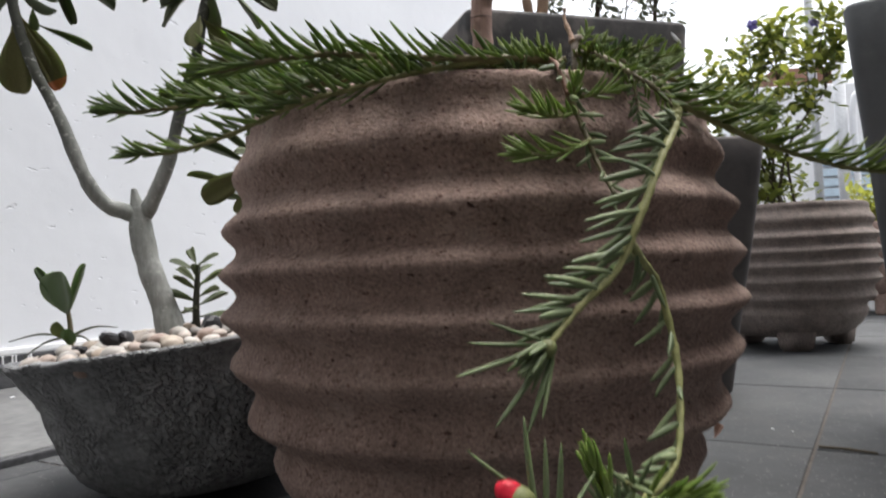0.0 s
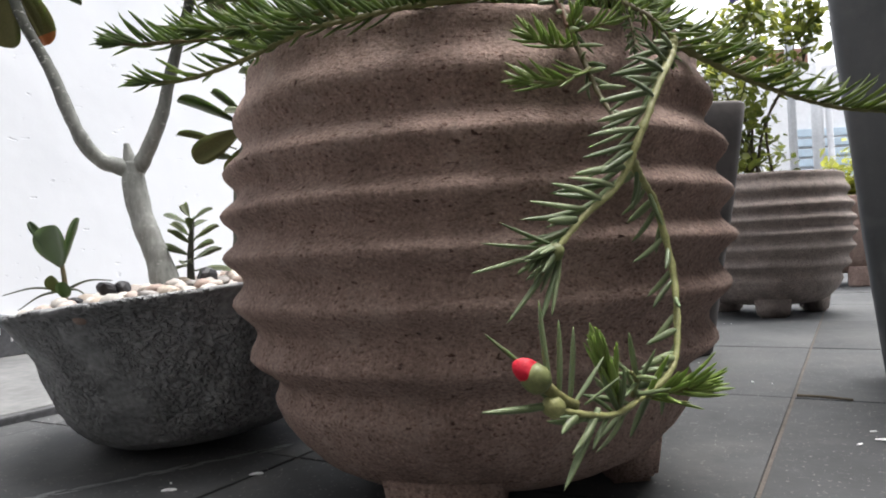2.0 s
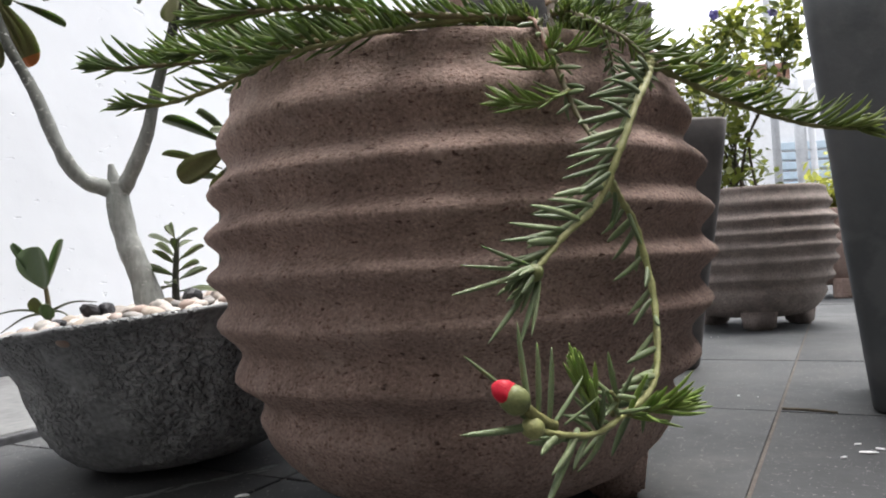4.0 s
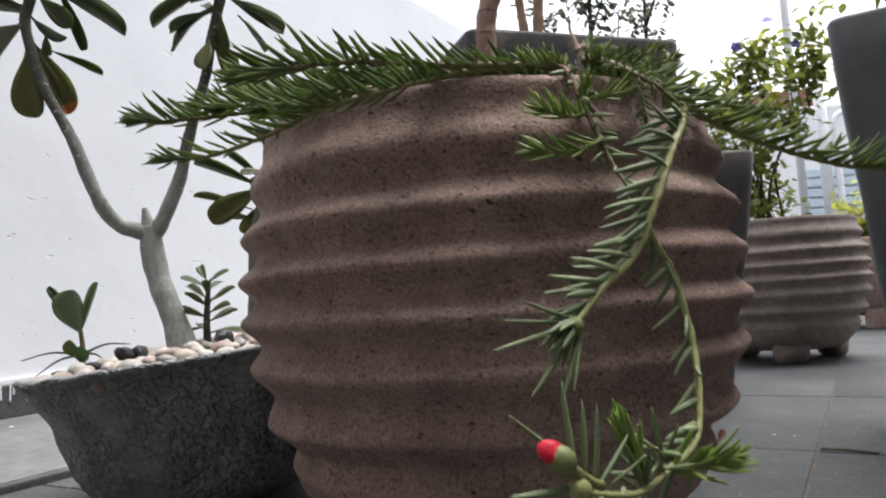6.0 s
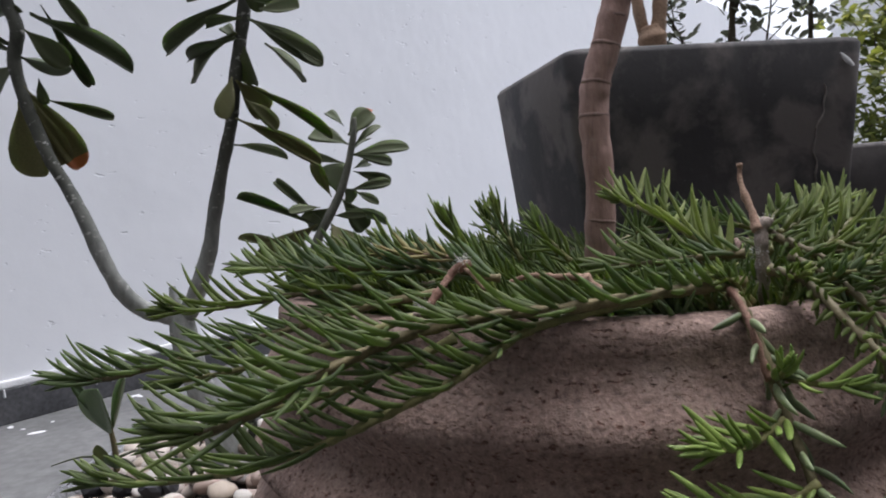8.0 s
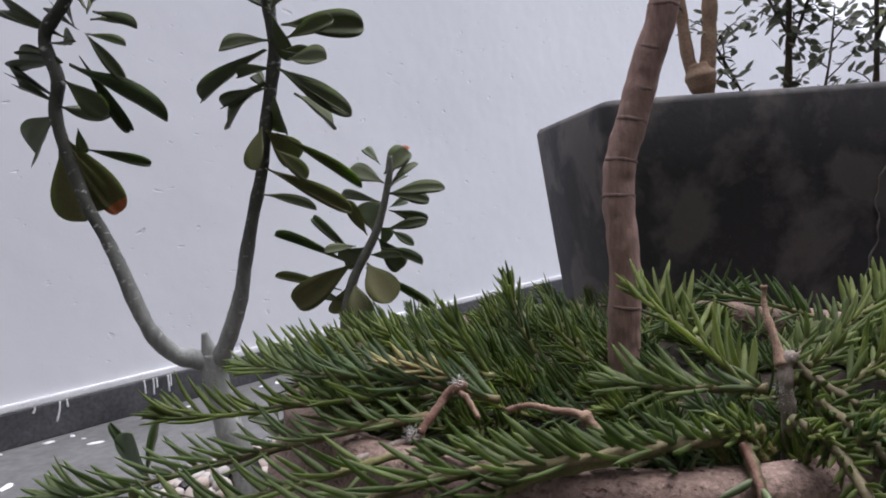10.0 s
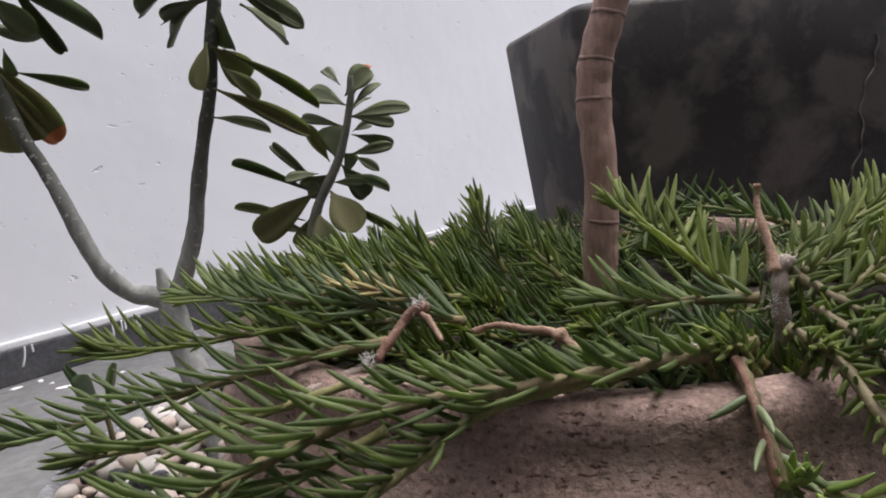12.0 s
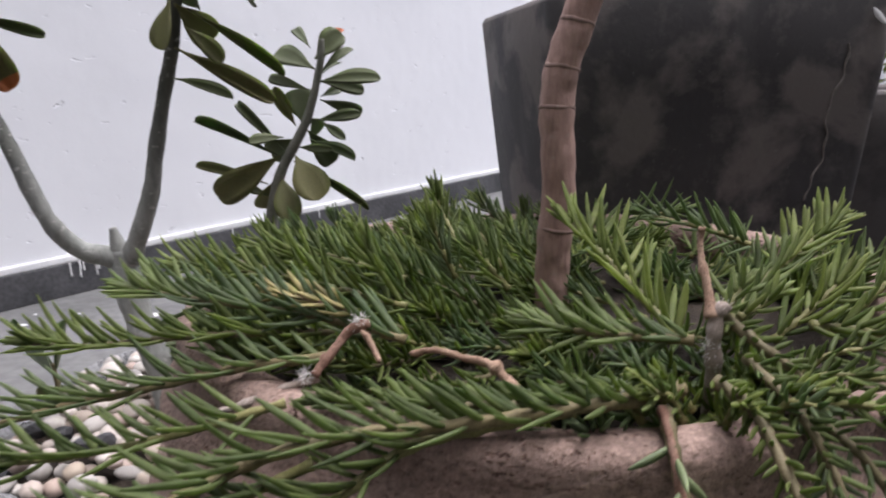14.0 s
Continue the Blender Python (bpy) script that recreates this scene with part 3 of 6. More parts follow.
def square_planter(name, at, turn, top, bottom, height, thick, mat, label, corner=0.014, stretch=(1, 1)):
    ob = thing(name, at, label, "planter", "square planters")
    ob.rotation_euler = (0, 0, turn)
    rings = []
    levels = [(bottom - 0.004, 0.0), (bottom, 0.005)]
    levels += [(bottom + (top - bottom) * k / 8, height * k / 8) for k in range(1, 8)]
    levels += [(top - 0.001, height - 0.006), (top - 0.0035, height - 0.0015), (top - 0.008, height), (top - thick + 0.004, height), (top - thick, height - 0.004), (top - thick - 0.006, height - 0.06)]
    for half, z in levels:
        rings.append(rounded_square(half, min(corner, half * 0.5), z))
    n = len(rings[0])
    verts = [v for r in rings for v in r]
    for v in verts:
        v += Vector((noise.noise(v * 7 + Vector(at)), noise.noise(v * 7 + Vector((9, 2, 4))), 0.5 * noise.noise(v * 9 + Vector((1, 6, 2))))) * 0.0022
        if v.z < 0.0035:
            v.z = 0.0
        v.x, v.y = v.x * stretch[0], v.y * stretch[1]
    faces = [(i * n + k, i * n + (k + 1) % n, (i + 1) * n + (k + 1) % n, (i + 1) * n + k) for i in range(len(rings) - 1) for k in range(n)]
    faces.append(tuple(reversed(range(n))))
    part("shell", mesh_from(verts, faces, mat), parent=ob)
    soil = rounded_square(top - thick - 0.003, 0.01, height - 0.035)
    mid = len(soil)
    soil = [Vector((v.x * stretch[0], v.y * stretch[1], v.z)) for v in soil]
    part("soil", mesh_from(soil + [Vector((0, 0, height - 0.03))], [(k, (k + 1) % mid, mid) for k in range(mid)], SOIL), parent=ob)
    return ob


black_box = square_planter("tall_planter", (0.1265, 0.8915, 0), radians(20.55), 0.127, 0.086, 0.490, 0.016, BOX_BLACK, "tall tapered black planter with brown-grey stains", 0.012, (1.067, 0.833))
square_planter("tall_planter", (0.613, 0.853, 0), radians(-29), 0.130, 0.088, 0.487, 0.018, TALL_GREY, "tall tapered mid-grey planter beside the paving joint")
square_planter("low_planter", (0.366, 1.245, 0), radians(4), 0.119, 0.066, 0.408, 0.02, LOW_GREY, "lower tapered charcoal planter with rounded corners", 0.024)


# a chip of white paint and a dried drip on the black planter
def on_face(blob, x, z):
    face_y = -(0.086 + (0.127 - 0.086) * z / 0.490) * 0.833 - 0.0006
    return [Vector((p.x + x, face_y - p.z, p.y + z)) for p in blob[0]], blob[1]


part("paint_chip", mesh_from(*on_face(flat_blob((0, 0, 0), 0.0085, 0.0024, -0.7, 0.0004, 8), 0.114, 0.470), WHITE_DAB), parent=black_box)
drip = []
for k in range(30):
    z = 0.452 - 0.0040 * k
    x = 0.092 - 0.0005 * k + 0.0030 * math.sin(k * 0.40) + 0.0012 * math.sin(k * 1.25)
    drip.append(Vector((x, -(0.086 + (0.127 - 0.086) * z / 0.490) * 0.833 - 0.0001, z)))
part("dried_drip", mesh_from(*tube(spline(drip, 90), lambda s: 0.0006 + 0.0005 * math.sin(s * 17) ** 2, 6, 0.3), DRIP), parent=black_box)


# ---- dark bowl with pebbles ----
BOWL_AT, BOWL_TILT = Vector((-0.268, 0.815, 0)), Matrix.Rotation(radians(-5.5), 3, "Y")
BOWL_LIFT = 0.0042


def in_bowl(p):
    return BOWL_AT + BOWL_TILT @ Vector(p) + Vector((0, 0, BOWL_LIFT))


bowl = thing("cement_bowl", BOWL_AT, "dark rough cement bowl leaning slightly on the paving", "plant pot")
prof = [(0.0, 0.0), (0.066, 0.0), (0.096, 0.005), (0.118, 0.016), (0.134, 0.034), (0.146, 0.058), (0.154, 0.083), (0.159, 0.108), (0.167, 0.130), (0.173, 0.145), (0.1775, 0.1515), (0.1792, 0.1548), (0.1785, 0.1572),
        (0.1755, 0.1588), (0.1715, 0.158), (0.1685, 0.153), (0.165, 0.140), (0.0, 0.135)]
dense = []
for (r0, z0), (r1, z1) in zip(prof, prof[1:]):
    cuts = max(2, int(math.hypot(r1 - r0, z1 - z0) / 0.0026)) if min(r0, r1) > 0.06 and z1 > z0 - 0.004 else 2
    for k in range(cuts):
        dense.append((r0 + (r1 - r0) * k / cuts, z0 + (z1 - z0) * k / cuts))
dense.append(prof[-1])
verts, faces = lathe(dense, 340)
for v in verts:
    r = math.hypot(v.x, v.y)
    if r > 0.07:
        w = 0.0032 * noise.noise(v * 13) + 0.0024 * noise.noise(v * 38 + Vector((3, 1, 7))) 
        grain = max(0.0, 0.35 + noise.noise(v * 9 + Vector((5, 5, 5))))
        w += 0.0042 * grain * max(-0.15, noise.noise(v * 120)) + 0.0016 * grain * noise.noise(v * 230) - 0.004 * max(0.0, noise.noise(v * 30 + Vector((8, 1, 3))) - 0.3)
        v.x *= 1 + w / r
        v.y *= 1 + w / r
        if v.y < 0:
            v.y -= 0.035 * (max(0.0, v.z) / 0.15) ** 2 * (v.y / 0.175) ** 2
        if v.z > 0.14:
            v.z += 0.0035 * noise.noise(Vector((v.x * 24, v.y * 24, 3)))
low = min((BOWL_TILT @ v).z for v in verts)
BOWL_LIFT = -low
part("shell", mesh_from([BOWL_TILT @ v + Vector((0, 0, BOWL_LIFT)) for v in verts], faces, DARK), parent=bowl)
verts, faces = lathe([(0.0, 0.147), (0.08, 0.145), (0.1665, 0.141)], 36)
for v in verts:
    if v.y < 0:
        v.y -= 0.030 * (v.y / 0.175) ** 2
part("soil", mesh_from([BOWL_TILT @ v + Vector((0, 0, BOWL_LIFT)) for v in verts], faces, SOIL), parent=bowl)


def stone_mesh(seed, mat, angular=0.0):
    bm = bmesh.new()
    bmesh.ops.create_icosphere(bm, subdivisions=2, radius=1.0)
    for v in bm.verts:
        k = 1 + (0.16 + angular) * noise.noise(v.co * 1.1 + Vector((seed * 5.3, 0, 0))) + angular * 0.6 * noise.noise(v.co * 2.7 + Vector((0, seed * 3.0, 0)))
        v.co *= k
    me = bpy.data.meshes.new("pebble")
    bm.to_mesh(me)
    bm.free()
    me.materials.append(mat)
    me.polygons.foreach_set("use_smooth", [angular < 0.2] * len(me.polygons))
    return me


# ---- leaves of the desert roses ----
def blade_mesh(name, mat, droop, fold, seed, tip=None, belly=0.70, rise=1.25):
    """A thick spoon-shaped leaf, one unit long along y, one unit wide."""
    steps = (0.0, 0.1, 0.2, 0.3, 0.4, 0.5, 0.6, 0.7, 0.79, 0.87, 0.93, 0.965, 0.985, 0.997)
    rows, cols = len(steps), 5
    verts, faces = [], []
    for side in (1, -1):
        for s in steps:
            half = 0.5 * max(0.06, math.sin(math.pi / 2 * (s / belly) ** rise) if s < belly else (1 - ((s - belly) / (1 - belly)) ** 2.6) ** 0.45)
            for j in range(cols):
                c = (j / (cols - 1) - 0.5) * 2
                thick = 0.012 * (1 - abs(c) ** 2 * 0.85) + 0.010 * max(0, 1 - s * 5)
                z = fold * abs(c) * half - droop * s * s + 0.02 * noise.noise(Vector((s * 3 + seed, c * 1.2, seed)))
                verts.append(Vector((c * half, s, z + side * thick)))
    n = rows * cols
    for i in range(rows - 1):
        for j in range(cols - 1):
            a = i * cols + j
            faces.append((a, a + 1, a + cols + 1, a + cols))
            faces.append((n + a, n + a + cols, n + a + cols + 1, n + a + 1))
    edge = [j for j in range(cols)] + [i * cols + cols - 1 for i in range(1, rows)] + [(rows - 1) * cols + j for j in range(cols - 2, -1, -1)] + [i * cols for i in range(rows - 2, 0, -1)]
    for a, b in zip(edge, edge[1:] + edge[:1]):
        faces.append((b, a, n + a, n + b))
    me = mesh_from(verts, faces, [mat, tip or mat], name=name)
    if tip:
        for f in me.polygons:
            if f.center.y > 0.89:
                f.material_index = 1
    return me


BLADES = [blade_mesh("leaf", ADENIUM, d, f, k) for k, (d, f) in enumerate(((0.10, 0.25), (0.02, 0.35), (0.18, 0.15), (-0.05, 0.3)))]
OLD_BLADES = [blade_mesh("leaf", ADENIUM_OLD, d, f, k + 9) for k, (d, f) in enumerate(((0.14, 0.2), (0.05, 0.3)))]
RUST_BLADE = blade_mesh("leaf", ADENIUM_OLD, 0.12, 0.3, 21, RUST)
SPROUT_BLADES = [blade_mesh("leaf", SPROUT, d, f, k + 30, None, 0.55, 0.9) for k, (d, f) in enumerate(((0.05, 0.35), (-0.12, 0.25)))]
leaf_rng = random.Random(5)


PUSH_FROM = Vector((0.035, 0.20, 0.40))


def pushed(p, far):
    return PUSH_FROM + (Vector(p) - PUSH_FROM) * far


def leaf(stem, base, tip, width, mesh=None, face=(0.15, -1.0, 0.35), far=1.0):
    """far pushes the leaf out from the pot, its tip more than its base."""
    base, tip = pushed(base, 1 + 0.35 * (far - 1)), pushed(tip, far)
    if far > 1.05:
        tip += Vector((0.005, 0, 0.005))
    width *= far
    way = tip - base
    long = way.length
    up = Vector(face) + Vector((leaf_rng.uniform(-0.5, 0.5), 0, leaf_rng.uniform(-0.4, 0.6)))
    ob = new("leaf", mesh or leaf_rng.choice(BLADES))
    ob.parent = stem
    m = basis(way, up)
    w = max(width, 0.008) * 1.25
    ob.matrix_basis = Matrix.Translation(base) @ m.to_4x4() @ Matrix.Diagonal((w, long, long, 1))
    return ob


def stem_part(name, points, radii, mat, parent, n=40, sides=12, knots=0.12, label=""):
    return part(name, mesh_from(*tube(spline(points, n), radii, sides, knots), mat), parent=parent, label=label)


# ---- desert rose with two branches ----
rose = thing("desert_rose", (0, 0, 0), "desert rose with smooth grey trunk forking into two leafy branches", "potted plant")
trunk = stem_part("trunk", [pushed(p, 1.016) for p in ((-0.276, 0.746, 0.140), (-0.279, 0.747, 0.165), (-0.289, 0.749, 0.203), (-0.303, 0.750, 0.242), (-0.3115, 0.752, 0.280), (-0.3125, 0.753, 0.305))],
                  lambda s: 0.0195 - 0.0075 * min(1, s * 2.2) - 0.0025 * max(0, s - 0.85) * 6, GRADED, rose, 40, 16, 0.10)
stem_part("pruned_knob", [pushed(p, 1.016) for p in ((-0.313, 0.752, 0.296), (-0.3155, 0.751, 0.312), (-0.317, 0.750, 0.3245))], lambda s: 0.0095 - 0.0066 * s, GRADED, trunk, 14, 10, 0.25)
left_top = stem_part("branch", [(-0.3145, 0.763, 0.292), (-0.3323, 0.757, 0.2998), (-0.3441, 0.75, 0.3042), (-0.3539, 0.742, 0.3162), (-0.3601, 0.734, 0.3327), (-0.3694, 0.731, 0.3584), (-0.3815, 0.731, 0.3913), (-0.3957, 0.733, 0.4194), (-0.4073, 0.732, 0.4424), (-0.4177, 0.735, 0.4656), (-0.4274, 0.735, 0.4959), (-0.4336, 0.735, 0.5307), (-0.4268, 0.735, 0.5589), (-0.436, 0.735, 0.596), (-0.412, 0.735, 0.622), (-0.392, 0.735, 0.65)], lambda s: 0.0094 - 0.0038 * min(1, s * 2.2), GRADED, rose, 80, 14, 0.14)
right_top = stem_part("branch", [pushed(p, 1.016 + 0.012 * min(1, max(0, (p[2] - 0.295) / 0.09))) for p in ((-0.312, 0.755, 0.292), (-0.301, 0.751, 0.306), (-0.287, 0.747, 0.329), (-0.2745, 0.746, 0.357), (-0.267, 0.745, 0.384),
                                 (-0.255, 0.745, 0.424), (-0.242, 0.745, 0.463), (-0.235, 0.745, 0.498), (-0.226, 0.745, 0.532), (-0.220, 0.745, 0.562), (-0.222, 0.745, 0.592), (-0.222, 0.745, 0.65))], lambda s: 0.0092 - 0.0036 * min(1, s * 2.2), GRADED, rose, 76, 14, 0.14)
leaf(left_top, (-0.416, 0.715, 0.493), (-0.402, 0.7, 0.422), 0.024, OLD_BLADES[0], far=1.105)
leaf(left_top, (-0.411, 0.715, 0.505), (-0.368, 0.717, 0.429), 0.019, RUST_BLADE, far=1.105)
leaf(left_top, (-0.402, 0.715, 0.491), (-0.377, 0.708, 0.431), 0.016, OLD_BLADES[0], far=1.105)
leaf(left_top, (-0.367, 0.715, 0.603), (-0.337, 0.721, 0.58), 0.007, far=1.105)
leaf(left_top, (-0.37, 0.715, 0.597), (-0.341, 0.722, 0.586), 0.005, far=1.105)
leaf(left_top, (-0.375, 0.715, 0.586), (-0.326, 0.691, 0.557), 0.007, far=1.105)
leaf(left_top, (-0.377, 0.715, 0.587), (-0.329, 0.688, 0.532), 0.008, far=1.105)
leaf(left_top, (-0.385, 0.715, 0.569), (-0.364, 0.734, 0.499), 0.009, far=1.105)
leaf(left_top, (-0.396, 0.715, 0.563), (-0.304, 0.702, 0.499), 0.013, far=1.105)
leaf(left_top, (-0.403, 0.715, 0.551), (-0.357, 0.7, 0.509), 0.015, far=1.105)
leaf(left_top, (-0.411, 0.715, 0.53), (-0.392, 0.743, 0.517), 0.011, far=1.105)
leaf(left_top, (-0.418, 0.715, 0.523), (-0.446, 0.713, 0.485), 0.03, far=1.105)
leaf(left_top, (-0.413, 0.715, 0.538), (-0.478, 0.734, 0.557), 0.005, far=1.105)
leaf(left_top, (-0.414, 0.715, 0.533), (-0.456, 0.714, 0.544), 0.005, far=1.105)
leaf(left_top, (-0.404, 0.715, 0.567), (-0.462, 0.723, 0.562), 0.017, far=1.105)
leaf(left_top, (-0.406, 0.715, 0.569), (-0.441, 0.695, 0.577), 0.007, far=1.105)
leaf(left_top, (-0.396, 0.715, 0.585), (-0.466, 0.723, 0.614), 0.013, far=1.105)
leaf(left_top, (-0.384, 0.715, 0.591), (-0.437, 0.736, 0.618), 0.005, far=1.105)
leaf(left_top, (-0.387, 0.715, 0.594), (-0.403, 0.716, 0.627), 0.008, far=1.105)
leaf(left_top, (-0.388, 0.715, 0.582), (-0.415, 0.729, 0.575), 0.015, far=1.105)
leaf(left_top, (-0.391, 0.715, 0.492), (-0.342, 0.725, 0.468), 0.006, far=1.105)
leaf(left_top, (-0.395, 0.715, 0.51), (-0.376, 0.691, 0.479), 0.006, far=1.105)
leaf(left_top, (-0.373, 0.715, 0.603), (-0.361, 0.729, 0.64), 0.012, far=1.105)
leaf(left_top, (-0.374, 0.715, 0.607), (-0.403, 0.72, 0.649), 0.014, far=1.105)
leaf(left_top, (-0.368, 0.715, 0.611), (-0.315, 0.704, 0.613), 0.012, far=1.105)
leaf(right_top, (-0.238, 0.745, 0.498), (-0.237, 0.719, 0.463), 0.018, OLD_BLADES[0], far=1.028)
leaf(right_top, (-0.235, 0.745, 0.495), (-0.219, 0.765, 0.468), 0.02, OLD_BLADES[1], far=1.028)
leaf(right_top, (-0.229, 0.745, 0.479), (-0.2, 0.743, 0.453), 0.012, OLD_BLADES[0], far=1.028)
leaf(right_top, (-0.225, 0.745, 0.491), (-0.159, 0.757, 0.441), 0.005, OLD_BLADES[1], far=1.028)
leaf(right_top, (-0.239, 0.745, 0.464), (-0.172, 0.766, 0.423), 0.012, OLD_BLADES[0], far=1.028)
leaf(right_top, (-0.219, 0.745, 0.589), (-0.245, 0.757, 0.616), 0.013, far=1.028)
leaf(right_top, (-0.212, 0.745, 0.578), (-0.149, 0.769, 0.574), 0.019, far=1.028)
leaf(right_top, (-0.224, 0.745, 0.567), (-0.272, 0.739, 0.571), 0.013, far=1.028)
leaf(right_top, (-0.228, 0.745, 0.56), (-0.311, 0.762, 0.53), 0.013, far=1.028)
leaf(right_top, (-0.224, 0.745, 0.545), (-0.255, 0.742, 0.541), 0.009, far=1.028)
leaf(right_top, (-0.231, 0.745, 0.534), (-0.298, 0.769, 0.511), 0.017, far=1.028)
leaf(right_top, (-0.231, 0.745, 0.529), (-0.292, 0.766, 0.523), 0.01, far=1.028)
leaf(right_top, (-0.208, 0.745, 0.55), (-0.164, 0.722, 0.539), 0.015, far=1.028)
leaf(right_top, (-0.219, 0.745, 0.544), (-0.154, 0.725, 0.502), 0.014, far=1.028)
leaf(right_top, (-0.209, 0.745, 0.536), (-0.152, 0.729, 0.495), 0.01, far=1.028)
leaf(right_top, (-0.206, 0.745, 0.522), (-0.182, 0.771, 0.495), 0.02, far=1.028)
leaf(right_top, (-0.215, 0.745, 0.558), (-0.185, 0.741, 0.55), 0.006, far=1.028)
leaf(right_top, (-0.224, 0.745, 0.522), (-0.222, 0.752, 0.491), 0.021, far=1.028)
leaf(right_top, (-0.243, 0.745, 0.442), (-0.192, 0.734, 0.428), 0.007, far=1.028)
leaf(right_top, (-0.219, 0.745, 0.587), (-0.207, 0.745, 0.548), 0.012, far=1.028)
leaf(right_top, (-0.208, 0.745, 0.567), (-0.163, 0.739, 0.573), 0.013, far=1.028)
leaf(right_top, (-0.219, 0.745, 0.592), (-0.191, 0.737, 0.614), 0.015, far=1.028)
leaf(right_top, (-0.22, 0.745, 0.597), (-0.248, 0.75, 0.629), 0.015, far=1.028)
leaf(right_top, (-0.231, 0.745, 0.528), (-0.245, 0.75, 0.546), 0.009, far=1.028)

# ---- younger desert rose behind it ----
young = thing("desert_rose", (0, 0, 0), "young desert rose with one slim leafy stem", "potted plant")
third = stem_part("stem", [(-0.262, 0.915, 0.145), (-0.258, 0.915, 0.22), (-0.254, 0.915, 0.29), (-0.249, 0.915, 0.32), (-0.238, 0.915, 0.35), (-0.222, 0.915, 0.375), (-0.208, 0.915, 0.398), (-0.198, 0.915, 0.423), (-0.191, 0.915, 0.446), (-0.187, 0.915, 0.462), (-0.186, 0.915, 0.476)],
                  lambda s: 0.0070 - 0.0044 * s, BARK, young, 50, 12, 0.12)
leaf(third, (-0.192, 0.915, 0.448), (-0.173, 0.938, 0.488), 0.01, RUST_BLADE)
leaf(third, (-0.194, 0.915, 0.457), (-0.168, 0.925, 0.48), 0.023)
leaf(third, (-0.198, 0.915, 0.468), (-0.225, 0.939, 0.493), 0.009)
leaf(third, (-0.189, 0.915, 0.445), (-0.164, 0.935, 0.471), 0.009)
leaf(third, (-0.19, 0.915, 0.442), (-0.179, 0.942, 0.459), 0.006)
leaf(third, (-0.195, 0.915, 0.448), (-0.241, 0.925, 0.47), 0.02)
leaf(third, (-0.19, 0.915, 0.436), (-0.13, 0.896, 0.443), 0.014)
leaf(third, (-0.19, 0.915, 0.436), (-0.151, 0.935, 0.427), 0.011)
leaf(third, (-0.191, 0.915, 0.422), (-0.181, 0.941, 0.428), 0.008)
leaf(third, (-0.192, 0.915, 0.419), (-0.155, 0.938, 0.404), 0.011)
leaf(third, (-0.197, 0.915, 0.399), (-0.154, 0.919, 0.406), 0.01)
leaf(third, (-0.203, 0.915, 0.402), (-0.197, 0.927, 0.386), 0.017)
leaf(third, (-0.191, 0.915, 0.397), (-0.162, 0.899, 0.38), 0.006)
leaf(third, (-0.207, 0.915, 0.39), (-0.191, 0.934, 0.355), 0.019)
leaf(third, (-0.205, 0.915, 0.38), (-0.161, 0.919, 0.359), 0.011)
leaf(third, (-0.218, 0.915, 0.373), (-0.182, 0.903, 0.372), 0.005)
leaf(third, (-0.222, 0.915, 0.364), (-0.191, 0.891, 0.328), 0.029, OLD_BLADES[0])
leaf(third, (-0.224, 0.915, 0.359), (-0.157, 0.935, 0.304), 0.008)
leaf(third, (-0.231, 0.915, 0.368), (-0.291, 0.942, 0.414), 0.009)
leaf(third, (-0.233, 0.915, 0.383), (-0.258, 0.892, 0.384), 0.01)
leaf(third, (-0.22, 0.915, 0.382), (-0.256, 0.932, 0.366), 0.019)
leaf(third, (-0.241, 0.915, 0.365), (-0.326, 0.91, 0.401), 0.009)
leaf(third, (-0.254, 0.915, 0.336), (-0.322, 0.895, 0.361), 0.009, OLD_BLADES[0])
leaf(third, (-0.238, 0.915, 0.365), (-0.306, 0.903, 0.324), 0.025, OLD_BLADES[1])
leaf(third, (-0.252, 0.915, 0.323), (-0.287, 0.93, 0.332), 0.008)
leaf(third, (-0.243, 0.915, 0.344), (-0.267, 0.936, 0.305), 0.026, OLD_BLADES[1])
leaf(third, (-0.239, 0.915, 0.344), (-0.221, 0.889, 0.305), 0.022, OLD_BLADES[0])
leaf(third, (-0.212, 0.915, 0.397), (-0.215, 0.921, 0.431), 0.026)
leaf(third, (-0.219, 0.915, 0.394), (-0.227, 0.89, 0.43), 0.011, OLD_BLADES[0])
leaf(third, (-0.2, 0.915, 0.428), (-0.254, 0.927, 0.444), 0.009)

# ---- small sprouts among the pebbles ----
sprout_a = thing("sprout", (-0.387, 0.742, 0.15), "two-leaved green sprout with dry drooping seed leaves", "sprout")
stalk = stem_part("stalk", [(0, 0, 0), (0.001, 0, 0.03), (-0.002, 0, 0.055)], lambda s: 0.0032 - 0.0012 * s, STEM_BROWN, sprout_a, 12, 8)
leaf(stalk, (-0.002, 0, 0.046), (-0.003, -0.012, 0.089), 0.044, SPROUT_BLADES[0], (0, -1, 0.1))
leaf(stalk, (0, 0.002, 0.050), (0.023, 0.004, 0.094), 0.011, SPROUT_BLADES[1], (-0.6, -1, 0.2))
leaf(stalk, (-0.004, 0.003, 0.054), (-0.036, 0.008, 0.093), 0.006, SPROUT_BLADES[1])
leaf(stalk, (0, -0.002, 0.018), (-0.012, -0.010, 0.036), 0.013, OLD_BLADES[0], (0, -1, 0.1))
leaf(stalk, (0, -0.002, 0.014), (0.009, -0.012, 0.032), 0.013, SPROUT_BLADES[1], (0, -1, 0.1))
